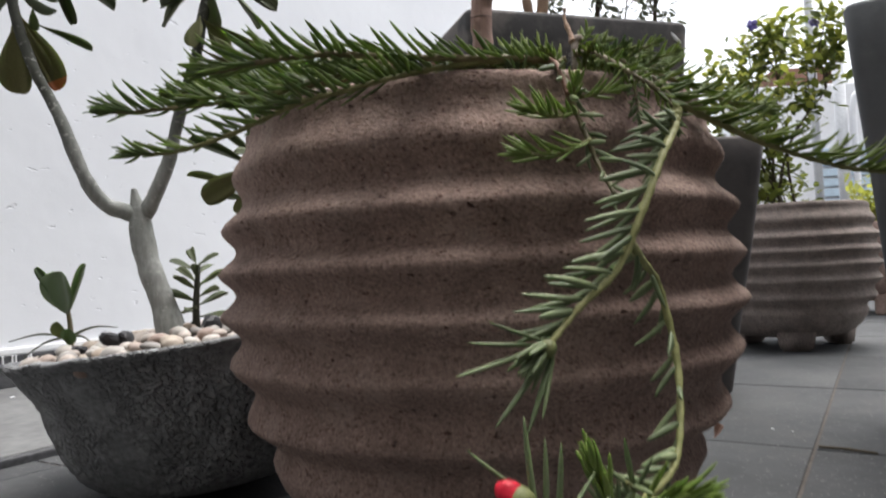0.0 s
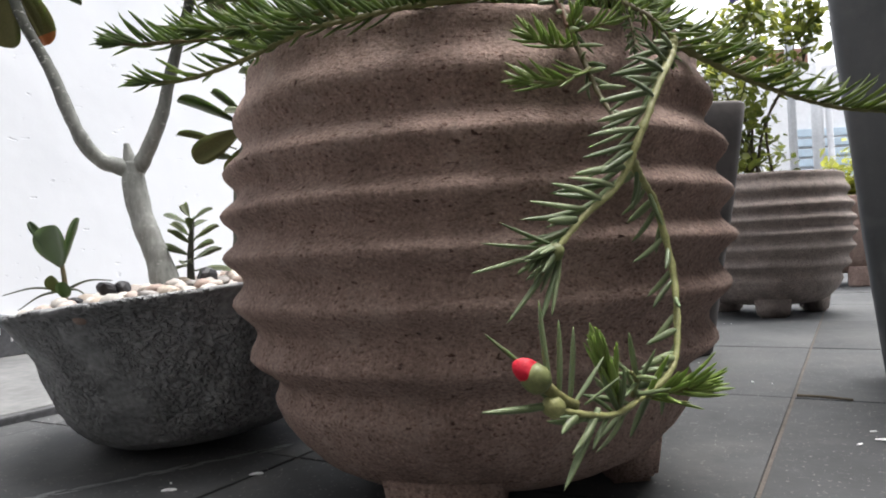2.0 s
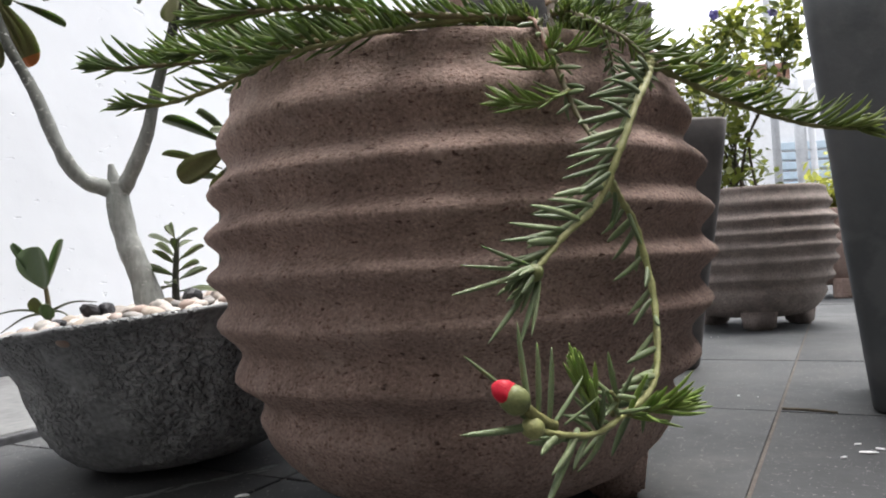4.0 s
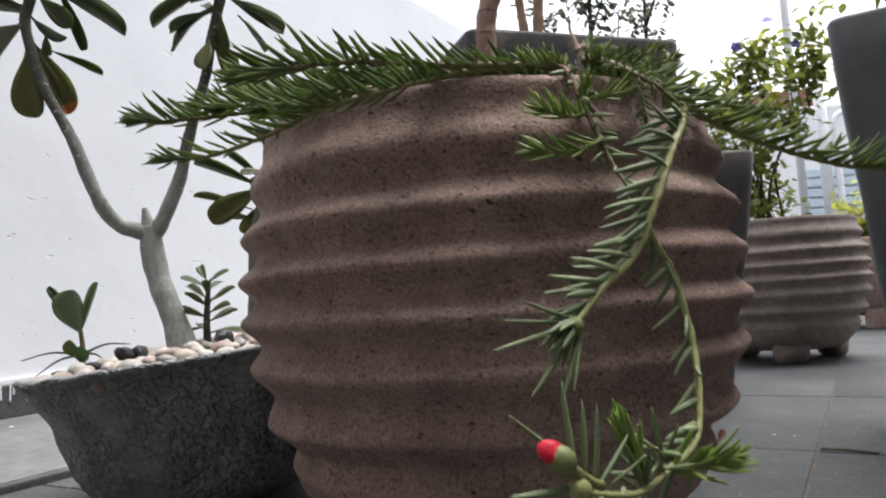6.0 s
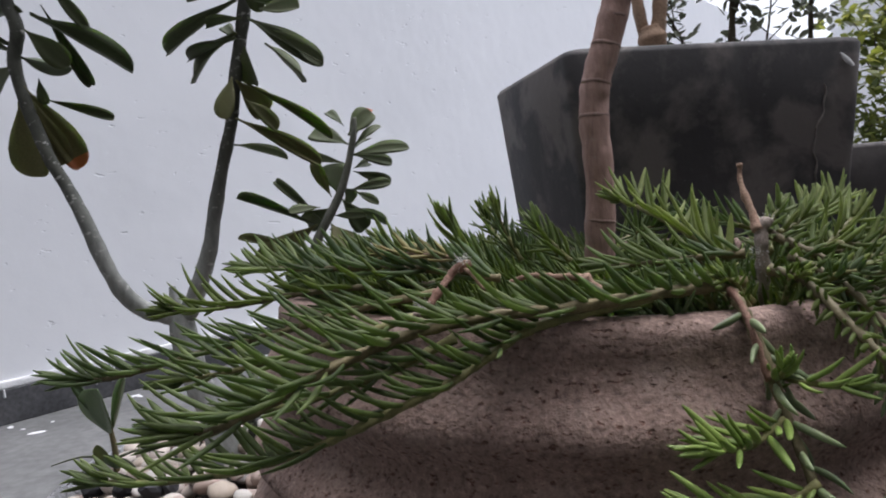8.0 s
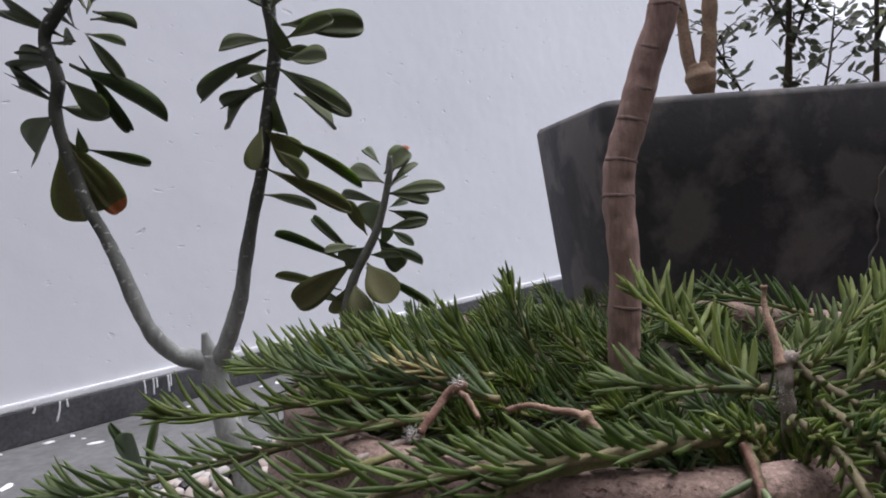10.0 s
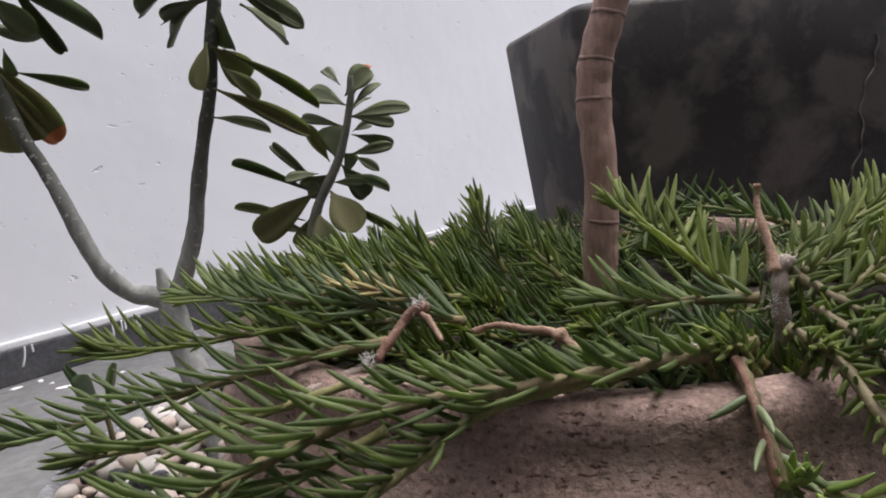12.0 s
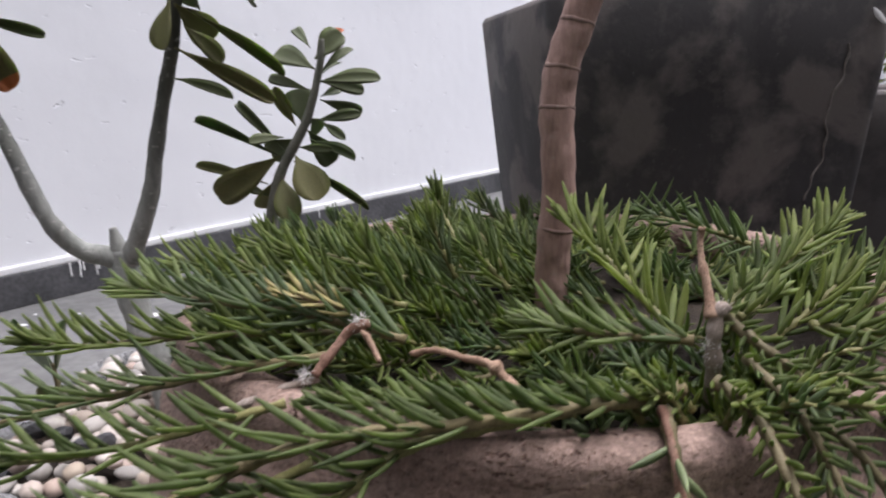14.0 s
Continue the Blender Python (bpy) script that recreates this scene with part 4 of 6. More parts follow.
for tip in ((-0.058, -0.01, 0.020), (0.055, -0.008, 0.030), (-0.040, -0.015, 0.004), (0.034, -0.012, 0.012)):
    mid = Vector(tip) * 0.5 + Vector((0, 0, 0.016))
    part("dry_leaf", mesh_from(*tube(spline([(0, 0, 0.022), mid, tip], 12), lambda s: 0.0017 - 0.0012 * s, 6), GREY_LEAF), parent=sprout_a)

sprout_b = thing("sprout", (-0.264, 0.768, 0.155), "small leafy desert rose seedling with dark stem", "sprout")
stalk = stem_part("stalk", [(0, 0, 0), (0.0, 0, 0.04), (0.004, 0, 0.085)], lambda s: 0.0050 - 0.0024 * s, BARK_DARK, sprout_b, 14, 8)
for k in range(15):
    a = k * 2.4
    z = 0.030 + 0.0040 * k
    long = 0.040 - 0.0009 * k
    lift = 0.1 + 0.045 * k
    d = Vector((math.cos(a), math.sin(a), lift)).normalized() * long
    leaf(stalk, (0.002, 0, z), Vector((0.002, 0, z)) + d, 0.0070, leaf_rng.choice(BLADES), (0, -0.6, 1))

# ---- pebbles in the bowl ----
pebbles = thing("pebbles", in_bowl((0, 0, 0.14)), "layer of rounded cream, pink and grey pebbles with a few black stones", "pebbles")
PEBBLES = [stone_mesh(k, PEBBLE) for k in range(6)]
BLACKS = [stone_mesh(k + 20, PEBBLE_BLACK, 0.26) for k in range(3)]
peb_rng = random.Random(8)


def drop_pebble(x, y, z, size, mesh):
    ob = new("pebble", mesh)
    ob.parent = pebbles
    squash = (size * peb_rng.uniform(0.9, 1.35), size * peb_rng.uniform(0.8, 1.05), size * peb_rng.uniform(0.55, 0.85))
    ob.matrix_basis = Matrix.Translation(in_bowl((x, y, z)) - pebbles.location) @ Euler((peb_rng.uniform(-0.35, 0.35), peb_rng.uniform(-0.35, 0.35), peb_rng.uniform(0, 6.3))).to_matrix().to_4x4() @ Matrix.Diagonal((*squash, 1))


count = 0
for layer, (z0, many) in enumerate(((0.146, 165), (0.155, 185))):
    for k in range(many):
        a, r = k * 2.39996 + layer, 0.160 * math.sqrt((k + 0.5) / many)
        x, y = r * math.cos(a) + peb_rng.uniform(-0.004, 0.004), r * math.sin(a) + peb_rng.uniform(-0.004, 0.004)
        if y < 0:
            y -= 0.036 * (y / 0.160) ** 2
        mound = 0.012 * (1 - (r / 0.16) ** 2) + 0.003 * noise.noise(Vector((x * 40, y * 40, layer)))
        black = peb_rng.random() < 0.10
        drop_pebble(x, y, z0 + mound, peb_rng.uniform(0.0055, 0.0108), peb_rng.choice(BLACKS if black else PEBBLES))
for x, y, size in ((-0.022, -0.142, 0.0090), (0.052, -0.085, 0.0105), (-0.010, -0.136, 0.0075)):
    drop_pebble(x, y, 0.169, size, BLACKS[0])


# ---- ringed stem in the middle of the pot ----
ringed = thing("young_tree", (0.0465, 0.597, 0.31), "slim brown tree stem with raised ring scars", "tree")
RING_PATH = [(0, 0, 0), (0, 0, 0.028), (0.003, 0, 0.071), (0.002, 0, 0.112), (0.005, 0, 0.133), (0.010, 0, 0.147), (0.015, 0, 0.163), (0.021, 0, 0.182), (0.028, 0, 0.20), (0.040, 0, 0.25), (0.05, 0, 0.32), (0.055, 0, 0.42), (0.06, 0, 0.62)]
RING_Z = (0.051, 0.1116, 0.130, 0.150, 0.166, 0.186, 0.207, 0.235, 0.27, 0.31, 0.36, 0.42, 0.50)
path = spline(RING_PATH, 400)


def ringed_radius(share):
    """Slightly swollen under each ring scar."""
    z = path[round(share * 399)].z
    return 0.0087 - 0.0014 * share + sum(0.00035 * math.exp(-((z - at + 0.003) / 0.005) ** 2) for at in RING_Z)


verts, faces = tube(path, ringed_radius, 24, 0.03)
for v in verts:
    v += Vector((noise.noise(v * 130), noise.noise(v * 130 + Vector((7, 3, 1))), 0)) * 0.0006
part("trunk", mesh_from(verts, faces, RINGED), parent=ringed)
for z in RING_Z:
    i = min(range(len(path)), key=lambda k: abs(path[k].z - z))
    t = frames_of(path)[i][0]
    ring = [path[i] + t * d for d in (-0.0014, -0.0008, 0.0, 0.0007, 0.0013)]
    base = ringed_radius(i / 399)
    v, f = tube(ring, lambda s: base - 0.0006 + 0.0009 * math.sin(math.pi * s) ** 0.7, 24)
    for q in v:
        g = math.atan2(q.y - path[i].y, q.x - path[i].x)
        q.z += 0.0011 * math.sin(g + z * 311) + 0.0007 * noise.noise(Vector((3 * math.cos(g), 3 * math.sin(g), z * 50)))
        q += (q - path[i]) * 0.03 * noise.noise(Vector((4 * math.cos(g), 4 * math.sin(g), z * 80)))
    part("ring_scar", mesh_from(v, f, RING_SCAR), parent=ringed)


# ---- moss rose: trailing stems with fleshy needle leaves ----
RING_S = (0.0, 0.08, 0.25, 0.45, 0.65, 0.82, 0.93, 1.0)
RING_R = (0.62, 0.86, 1.0, 1.02, 0.90, 0.66, 0.40, 0.08)
SIDES = 6


def needle_template():
    """One leaf along y, one unit long, flattened, drawn out to a blunt point."""
    verts = []
    for s, r in zip(RING_S, RING_R):
        for k in range(SIDES):
            g = 2 * math.pi * k / SIDES
            verts.append((r * math.cos(g), s, 0.66 * r * math.sin(g)))
    faces = [(i * SIDES + k, i * SIDES + (k + 1) % SIDES, (i + 1) * SIDES + (k + 1) % SIDES, (i + 1) * SIDES + k) for i in range(len(RING_S) - 1) for k in range(SIDES)]
    faces.append(tuple(range((len(RING_S) - 1) * SIDES, len(RING_S) * SIDES)))
    faces.append(tuple(reversed(range(SIDES))))
    return np.array(verts), faces


NEEDLE_V, NEEDLE_F = needle_template()
grow = random.Random(21)


def needle_verts(base, way, up, long, wide, bend):
    m = basis(way, up)
    v = NEEDLE_V * np.array((wide, long, wide))
    v[:, 2] += bend * long * NEEDLE_V[:, 1] ** 2
    return v @ np.array(m.transposed()) + np.array(base)


def single_needle(name, mat, bend):
    v = NEEDLE_V.copy() * np.array((0.055, 1, 0.055))
    v[:, 2] += bend * NEEDLE_V[:, 1] ** 2
    return mesh_from(v, NEEDLE_F, mat, name=name)


ONE = [single_needle("leaf", NEEDLE_ONE, b) for b in (-0.05, 0.06, 0.16)]
ONE_YOUNG = [single_needle("leaf", NEEDLE_ONE_YOUNG, b) for b in (0.05, 0.15)]

moss_rose = thing("moss_rose", (0.037, 0.607, 0.32), "dense moss rose mat with fleshy needle leaves trailing over the pot", "potted plant")
MR = Vector((0.037, 0.607, 0.32))


def shoot(points, long=0.020, step=0.0022, spread=44, young=2.0, thick=0.0018, light=(-0.1, -0.1, 1.0), arc=105, wide=0.0012, bare=0.0, apart=False, tuft=True, stem_mat=None, jitter=0.08, name="shoot", short=(1.0, 0.3)):
    """A stem with its leaves, which stand on the side turned to the light; past the share young of the stem they are pale.
    short: how long the leaves are at the root, as a share, and where along the stem they reach their full length."""
    pts = [Vector(p) - MR for p in points]
    length = sum((b - a).length for a, b in zip(pts, pts[1:]))
    n = max(16, int(length / 0.0022))
    path = spline(pts, n)
    nodes = max(2, int(length / 0.009))
    stem = part(name, mesh_from(*tube(path, lambda s: thick * (1.0 - 0.5 * s) * (0.9 + 0.28 * abs(math.cos(math.pi * nodes * s)) ** 6), 8, 0.16), stem_mat or STEM), parent=moss_rose)
    fr = frames_of(path)
    made = {0: [], 1: []}
    count = int(length / step)
    to_light = Vector(light)
    for k in range(count):
        s = bare + (1 - bare) * (k + 0.5) / count
        i = min(n - 1, int(s * (n - 1)))
        t = fr[i][0]
        l = (to_light - t * to_light.dot(t)).normalized()
        phi = radians(arc * (((k * 0.618034 + grow.uniform(-0.08, 0.08)) % 1.0) * 2 - 1))
        radial = l * math.cos(phi) + t.cross(l) * math.sin(phi)
        g = radians(spread * (1 - 0.5 * max(0, s - 0.75) / 0.25) + grow.uniform(-9, 9))
        way = t * math.cos(g) + radial * math.sin(g)
        way += Vector((grow.uniform(-1, 1), grow.uniform(-1, 1), grow.uniform(-1, 1))) * jitter
        le = long * grow.uniform(0.78, 1.12) * (1 - 0.35 * max(0, s - 0.85) / 0.15) * (short[0] + (1 - short[0]) * min(1, s / short[1]))
        put(stem, made, path[i] + radial * thick * 0.6, way, t, le, wide * grow.uniform(0.88, 1.12), s > young, apart, to_light)
    if tuft:
        angle = grow.uniform(0, 6)
        for k in range(10):
            t, a, b = fr[-1]
            angle += 2.39996
            g = radians(6 + 3.4 * k)
            way = t * math.cos(g) + (a * math.cos(angle) + b * math.sin(angle)) * math.sin(g) + to_light * 0.12
            put(stem, made, path[-1] - t * 0.0005 * k, way, t, long * grow.uniform(0.5, 0.75), wide * 0.85, young < 1, apart)
    finish(stem, made, name == "dry_shoot")
    return stem


def put(stem, made, base, way, t, le, wide, is_young, apart, to_light=None):
    if to_light is not None:
        t = t * 0.35 + to_light.normalized() * 0.65
    if apart:
        ob = new("leaf", grow.choice(ONE_YOUNG if is_young else ONE))
        ob.parent = stem
        ob.matrix_basis = Matrix.Translation(base) @ basis(way, t).to_4x4() @ Matrix.Diagonal((wide / 0.055, le, wide / 0.055, 1))
    else:
        made[1 if is_young else 0].append(needle_verts(base, way, t, le, wide, grow.uniform(-0.06, 0.36)))


def finish(stem, made, straw=False):
    for key, mat in ((0, NEEDLE), (1, STRAW if straw else NEEDLE_YOUNG)):
        if made[key]:
            v = np.concatenate(made[key])
            f = [tuple(i + k * len(NEEDLE_V) for i in q) for k in range(len(made[key])) for q in NEEDLE_F]
            tagged(part("foliage", mesh_from(v, f, mat), parent=stem), "dry straw-coloured leaves" if straw else "pale young leaves" if key else "", kind="stuff")


# stems that hang down the front of the pot
HANG = (-1.0, 0.05, 0.15)
HANG_SHIFT = Vector((0.0027, 0.001, 0.0015))


def lower(points):
    return [Vector(p) + HANG_SHIFT for p in points]


shoot([(0.101, 0.455, 0.347), (0.108, 0.447, 0.3445), (0.112, 0.439, 0.340), (0.116, 0.424, 0.332), (0.122, 0.411, 0.322), (0.134, 0.406, 0.311), (0.1435, 0.406, 0.299)],
      0.0070, 0.0010, 62, 2, 0.0022, (0.15, -0.8, 0.5), 180, 0.0009, 0.0, stem_mat=STEM_BROWN, tuft=False)
shoot([(0.1435, 0.406, 0.300)] + lower([(0.137, 0.397, 0.288), (0.124, 0.375, 0.270), (0.110, 0.357, 0.245), (0.095, 0.347, 0.218), (0.076, 0.334, 0.203), (0.060, 0.319, 0.188)]),
      0.030, 0.0036, 46, 2, 0.0026, HANG, 78, 0.0017, 0.0, True, stem_mat=STEM_PALE)
shoot(lower([(0.102, 0.351, 0.230), (0.110, 0.368, 0.222), (0.121, 0.383, 0.209), (0.126, 0.376, 0.174), (0.119, 0.352, 0.143), (0.110, 0.338, 0.131), (0.095, 0.324, 0.125), (0.079, 0.300, 0.124), (0.064, 0.279, 0.129), (0.052, 0.268, 0.134)]),
      0.019, 0.0058, 48, 2, 0.0022, (-1.0, 0.1, -0.1), 95, 0.0018, 0.06, True, False, STEM_PALE)
shoot(lower([(0.097, 0.326, 0.125), (0.105, 0.314, 0.1285), (0.112, 0.304, 0.132)]), 0.021, 0.0012, 28, 0.0, 0.0015, (0.2, -0.2, 1), 160, 0.0012, 0, True)
shoot(lower([(0.081, 0.305, 0.124), (0.077, 0.302, 0.136), (0.073, 0.300, 0.147)]), 0.018, 0.0010, 24, 0.2, 0.0014, (-0.2, -0.2, 1), 160, 0.0013, 0, True)
shoot(lower([(0.090, 0.322, 0.126), (0.090, 0.312, 0.134), (0.086, 0.304, 0.139)]), 0.018, 0.0032, 45, 2, 0.0013, (-0.4, -0.2, 1), 150, 0.0013, 0, True, False)
# the short stem beside them, with bright side shoots
shoot([(0.086, 0.448, 0.340), (0.0872, 0.4355, 0.3345), (0.0905, 0.4265, 0.321), (0.0945, 0.4185, 0.303), (0.098, 0.409, 0.287), (0.101, 0.4025, 0.274), (0.106, 0.385, 0.255)], 0.015, 0.0050, 55, 2, 0.0024, (0.6, -0.4, 0.1), 150, 0.0015, 0.16, True, False, STEM_BROWN)
shoot([(0.0945, 0.420, 0.304), (0.080, 0.405, 0.300), (0.066, 0.395, 0.302)], 0.019, 0.0019, 40, 0.0, 0.0014, (-0.3, -0.2, 1), 110, 0.0013, 0.1, True)
shoot([(0.099, 0.407, 0.287), (0.082, 0.402, 0.280), (0.062, 0.399, 0.280)], 0.019, 0.0019, 38, 0.0, 0.0014, (-0.3, -0.2, 1), 120, 0.0013, 0.1, True)
shoot([(0.092, 0.430, 0.312), (0.0935, 0.421, 0.317), (0.0945, 0.417, 0.322)], 0.010, 0.0020, 36, 0.0, 0.0013, (0, -0.2, 1), 150, 0.0013, 0, True)
shoot([(0.0915, 0.432, 0.316), (0.101, 0.423, 0.314), (0.114, 0.415, 0.3145)], 0.016, 0.0026, 34, 0.45, 0.0014, (0.1, -0.4, 1), 140, 0.0012, 0.2, True, short=(0.4, 0.7))
# stems that lean out to the side of the low planter
RISE = (-0.15, -0.1, 1.0)
shoot([(0.108, 0.481, 0.358), (0.116, 0.473, 0.353), (0.124, 0.468, 0.348), (0.131, 0.464, 0.3415), (0.142, 0.468, 0.335), (0.156, 0.476, 0.326)], 0.0075, 0.0011, 62, 2, 0.0021, (0.2, -0.6, 0.7), 180, 0.0009, 0.04, tuft=False, stem_mat=STEM_BROWN)
shoot([(0.150, 0.473, 0.330), (0.178, 0.484, 0.314), (0.225, 0.492, 0.292), (0.274, 0.498, 0.276), (0.312, 0.497, 0.270)], 0.029, 0.0025, 44, 0.90, 0.0025, RISE, 76, 0.0019, 0.0, short=(0.5, 0.3))
shoot([(0.140, 0.500, 0.350), (0.170, 0.510, 0.343), (0.205, 0.515, 0.328), (0.235, 0.520, 0.320)], 0.021, 0.0020, 48, 0.9, 0.0019, RISE, 110, 0.0016, short=(0.5, 0.4))
shoot([(0.112, 0.468, 0.350), (0.124, 0.446, 0.340), (0.132, 0.428, 0.324)], 0.0075, 0.0013, 56, 2, 0.0018, (0.2, -0.5, 0.8), 170, 0.0008, stem_mat=STEM_BROWN)
shoot([(0.114, 0.466, 0.346), (0.128, 0.452, 0.336), (0.131, 0.440, 0.318), (0.130, 0.432, 0.302)], 0.0085, 0.0015, 56, 2, 0.0018, (0.2, -0.6, 0.6), 170, 0.0009, stem_mat=STEM_BROWN)
shoot([(0.122, 0.462, 0.340), (0.140, 0.446, 0.330), (0.150, 0.438, 0.312), (0.152, 0.436, 0.296)], 0.0095, 0.0016, 56, 2, 0.0018, (0.3, -0.6, 0.6), 160, 0.0009, stem_mat=STEM_BROWN)
# stems that trail over the rim towards the bowl: the lowest, the middle one, the upper one
shoot([(0.060, 0.441, 0.342), (0.036, 0.434, 0.339), (0.013, 0.426, 0.3345), (-0.001, 0.412, 0.328), (-0.012, 0.402, 0.323), (-0.026, 0.396, 0.318), (-0.047, 0.386, 0.311), (-0.064, 0.387, 0.305), (-0.087, 0.393, 0.298), (-0.120, 0.401, 0.292), (-0.144, 0.403, 0.292)], 0.0200, 0.0023, 48, 2, 0.0021, (-0.35, 0.15, 1.0), 100, 0.00125, 0.0, stem_mat=STEM, short=(0.6, 0.2))
shoot([(0.092, 0.458, 0.343), (0.075, 0.447, 0.343), (0.055, 0.439, 0.3425), (0.027, 0.429, 0.3412), (0.0, 0.420, 0.341), (-0.021, 0.408, 0.3395), (-0.034, 0.395, 0.337), (-0.047, 0.383, 0.333), (-0.056, 0.373, 0.329), (-0.066, 0.364, 0.325), (-0.078, 0.362, 0.322), (-0.088, 0.364, 0.322)], 0.0225, 0.0021, 40, 2, 0.0024, (-0.25, 0.0, 1.0), 115, 0.00135, 0.0, stem_mat=STEM_TAN, short=(0.55, 0.35))
shoot([(-0.026, 0.466, 0.344), (-0.052, 0.462, 0.341), (-0.076, 0.458, 0.336), (-0.101, 0.453, 0.331), (-0.120, 0.447, 0.328), (-0.142, 0.436, 0.324), (-0.158, 0.430, 0.322), (-0.171, 0.428, 0.3225)], 0.0205, 0.0021, 42, 2, 0.0020, (-0.15, 0.1, 1.0), 105, 0.00125, 0.0, stem_mat=STEM_TAN, short=(0.65, 0.3))
shoot([(-0.010, 0.412, 0.336), (-0.034, 0.401, 0.327), (-0.060, 0.397, 0.320), (-0.084, 0.398, 0.316)], 0.019, 0.0026, 46, 2, 0.0017, (-0.25, 0.1, 1.0), 120, 0.0013, 0.1, stem_mat=STEM)
shoot([(-0.030, 0.440, 0.339), (-0.062, 0.428, 0.332), (-0.094, 0.421, 0.326), (-0.118, 0.418, 0.323)], 0.019, 0.0026, 44, 2, 0.0017, (-0.25, 0.1, 1.0), 115, 0.0013, 0.1, stem_mat=STEM)
shoot([(0.000, 0.478, 0.347), (-0.040, 0.484, 0.353), (-0.085, 0.490, 0.355), (-0.122, 0.497, 0.357)], 0.0215, 0.0019, 40, 0.72, 0.0018, (-0.1, -0.1, 1.0), 110, 0.0014, stem_mat=STEM_TAN)
shoot([(-0.030, 0.488, 0.345), (-0.075, 0.474, 0.347), (-0.120, 0.468, 0.343), (-0.150, 0.470, 0.342)], 0.020, 0.0021, 42, 2, 0.0017, RISE, 120, 0.0013, stem_mat=STEM_BROWN)
shoot([(-0.010, 0.520, 0.345), (-0.060, 0.528, 0.353), (-0.100, 0.537, 0.354), (-0.130, 0.545, 0.353)], 0.020, 0.0020, 42, 0.80, 0.0017, RISE, 125, 0.0013)
shoot([(-0.020, 0.560, 0.345), (-0.070, 0.575, 0.353), (-0.112, 0.590, 0.350)], 0.020, 0.0020, 42, 2, 0.0017, RISE, 130, 0.0013)
shoot([(0.070, 0.452, 0.341), (0.040, 0.446, 0.340), (0.010, 0.442, 0.340), (-0.020, 0.442, 0.339)], 0.011, 0.0019, 40, 2, 0.0018, (-0.3, -0.1, 1), 130, 0.0014, stem_mat=STEM_BROWN)
# a dry yellowed shoot on the snapped twig
shoot([(-0.018, 0.478, 0.357), (-0.034, 0.482, 0.359), (-0.052, 0.486, 0.360)], 0.013, 0.0022, 26, 0.0, 0.0014, RISE, 120, 0.0012, name="dry_shoot", stem_mat=DEAD)
# small leafy side shoots round the old woody stem
fill = random.Random(33)
for x, y, dx, dy, size in ((0.112, 0.462, 0.020, -0.010, 0.012), (0.122, 0.470, 0.024, -0.004, 0.013), (0.096, 0.462, -0.018, -0.006, 0.012), (0.130, 0.486, 0.030, 0.004, 0.015), (0.088, 0.466, -0.016, 0.002, 0.014), (0.116, 0.456, 0.012, -0.016, 0.012), (0.140, 0.474, 0.022, -0.012, 0.014), (0.104, 0.452, 0.004, -0.012, 0.011),
                           (0.092, 0.454, -0.012, -0.010, 0.011), (0.080, 0.452, -0.012, -0.006, 0.012), (0.126, 0.456, 0.020, -0.014, 0.012)):
    shoot([(x, y, 0.334), (x + dx * 0.4, y + dy * 0.4, 0.344), (x + dx, y + dy, 0.347)], size * 0.62, 0.0012, 50, fill.choice((2, 2, 0.7)), 0.0015, (0.05, -0.3, 1), 150, 0.0009)
# upright tips
shoot([(-0.012, 0.530, 0.346), (-0.022, 0.527, 0.358), (-0.028, 0.524, 0.370)], 0.020, 0.0015, 30, 0.3, 0.0016, RISE, 170, 0.0011)
shoot([(0.004, 0.560, 0.346), (-0.004, 0.562, 0.362), (-0.008, 0.564, 0.374)], 0.018, 0.0014, 32, 0.7, 0.0016, RISE, 175, 0.0010)
shoot([(0.024, 0.580, 0.346), (0.016, 0.584, 0.356), (0.010, 0.588, 0.364)], 0.018, 0.0014, 36, 2, 0.0016, RISE, 175, 0.0010)
shoot([(-0.010, 0.640, 0.345), (-0.020, 0.652, 0.358), (-0.026, 0.660, 0.370)], 0.018, 0.0017, 36, 2, 0.0018, RISE, 170, 0.0012)
shoot([(0.030, 0.548, 0.345), (0.020, 0.550, 0.356), (0.012, 0.552, 0.366)], 0.016, 0.0018, 38, 0.6, 0.0017, RISE, 170, 0.0012)
shoot([(-0.046, 0.540, 0.345), (-0.056, 0.538, 0.355), (-0.066, 0.536, 0.363)], 0.016, 0.0018, 38, 0.6, 0.0017, RISE, 170, 0.0012)
LEFTWARD = (0.5, -0.1, 1.0)
shoot([(0.094, 0.487, 0.349), (0.082, 0.505, 0.358), (0.068, 0.530, 0.368), (0.055, 0.555, 0.375)], 0.025, 0.0025, 46, 0.0, 0.0020, LEFTWARD, 95, 0.0015, short=(0.7, 0.4))
shoot([(0.098, 0.478, 0.351), (0.080, 0.482, 0.350), (0.062, 0.490, 0.348), (0.044, 0.500, 0.347)], 0.021, 0.0021, 38, 0.3, 0.0020, (0.1, -0.3, 1), 125, 0.0015, stem_mat=STEM_TAN, short=(0.5, 0.5))
shoot([(0.110, 0.492, 0.350), (0.135, 0.540, 0.356), (0.162, 0.585, 0.359), (0.186, 0.620, 0.364)], 0.023, 0.0022, 38, 0.45, 0.0020, (-0.4, -0.1, 1), 130, 0.0014)
shoot([(0.128, 0.500, 0.344), (0.142, 0.510, 0.352), (0.156, 0.520, 0.362)], 0.019, 0.0020, 38, 0.2, 0.0017, (-0.2, -0.2, 1), 150, 0.0013)
shoot([(0.152, 0.520, 0.340), (0.166, 0.526, 0.350), (0.180, 0.534, 0.362)], 0.018, 0.0021, 36, 0.2, 0.0017, (-0.2, -0.2, 1), 150, 0.0013)
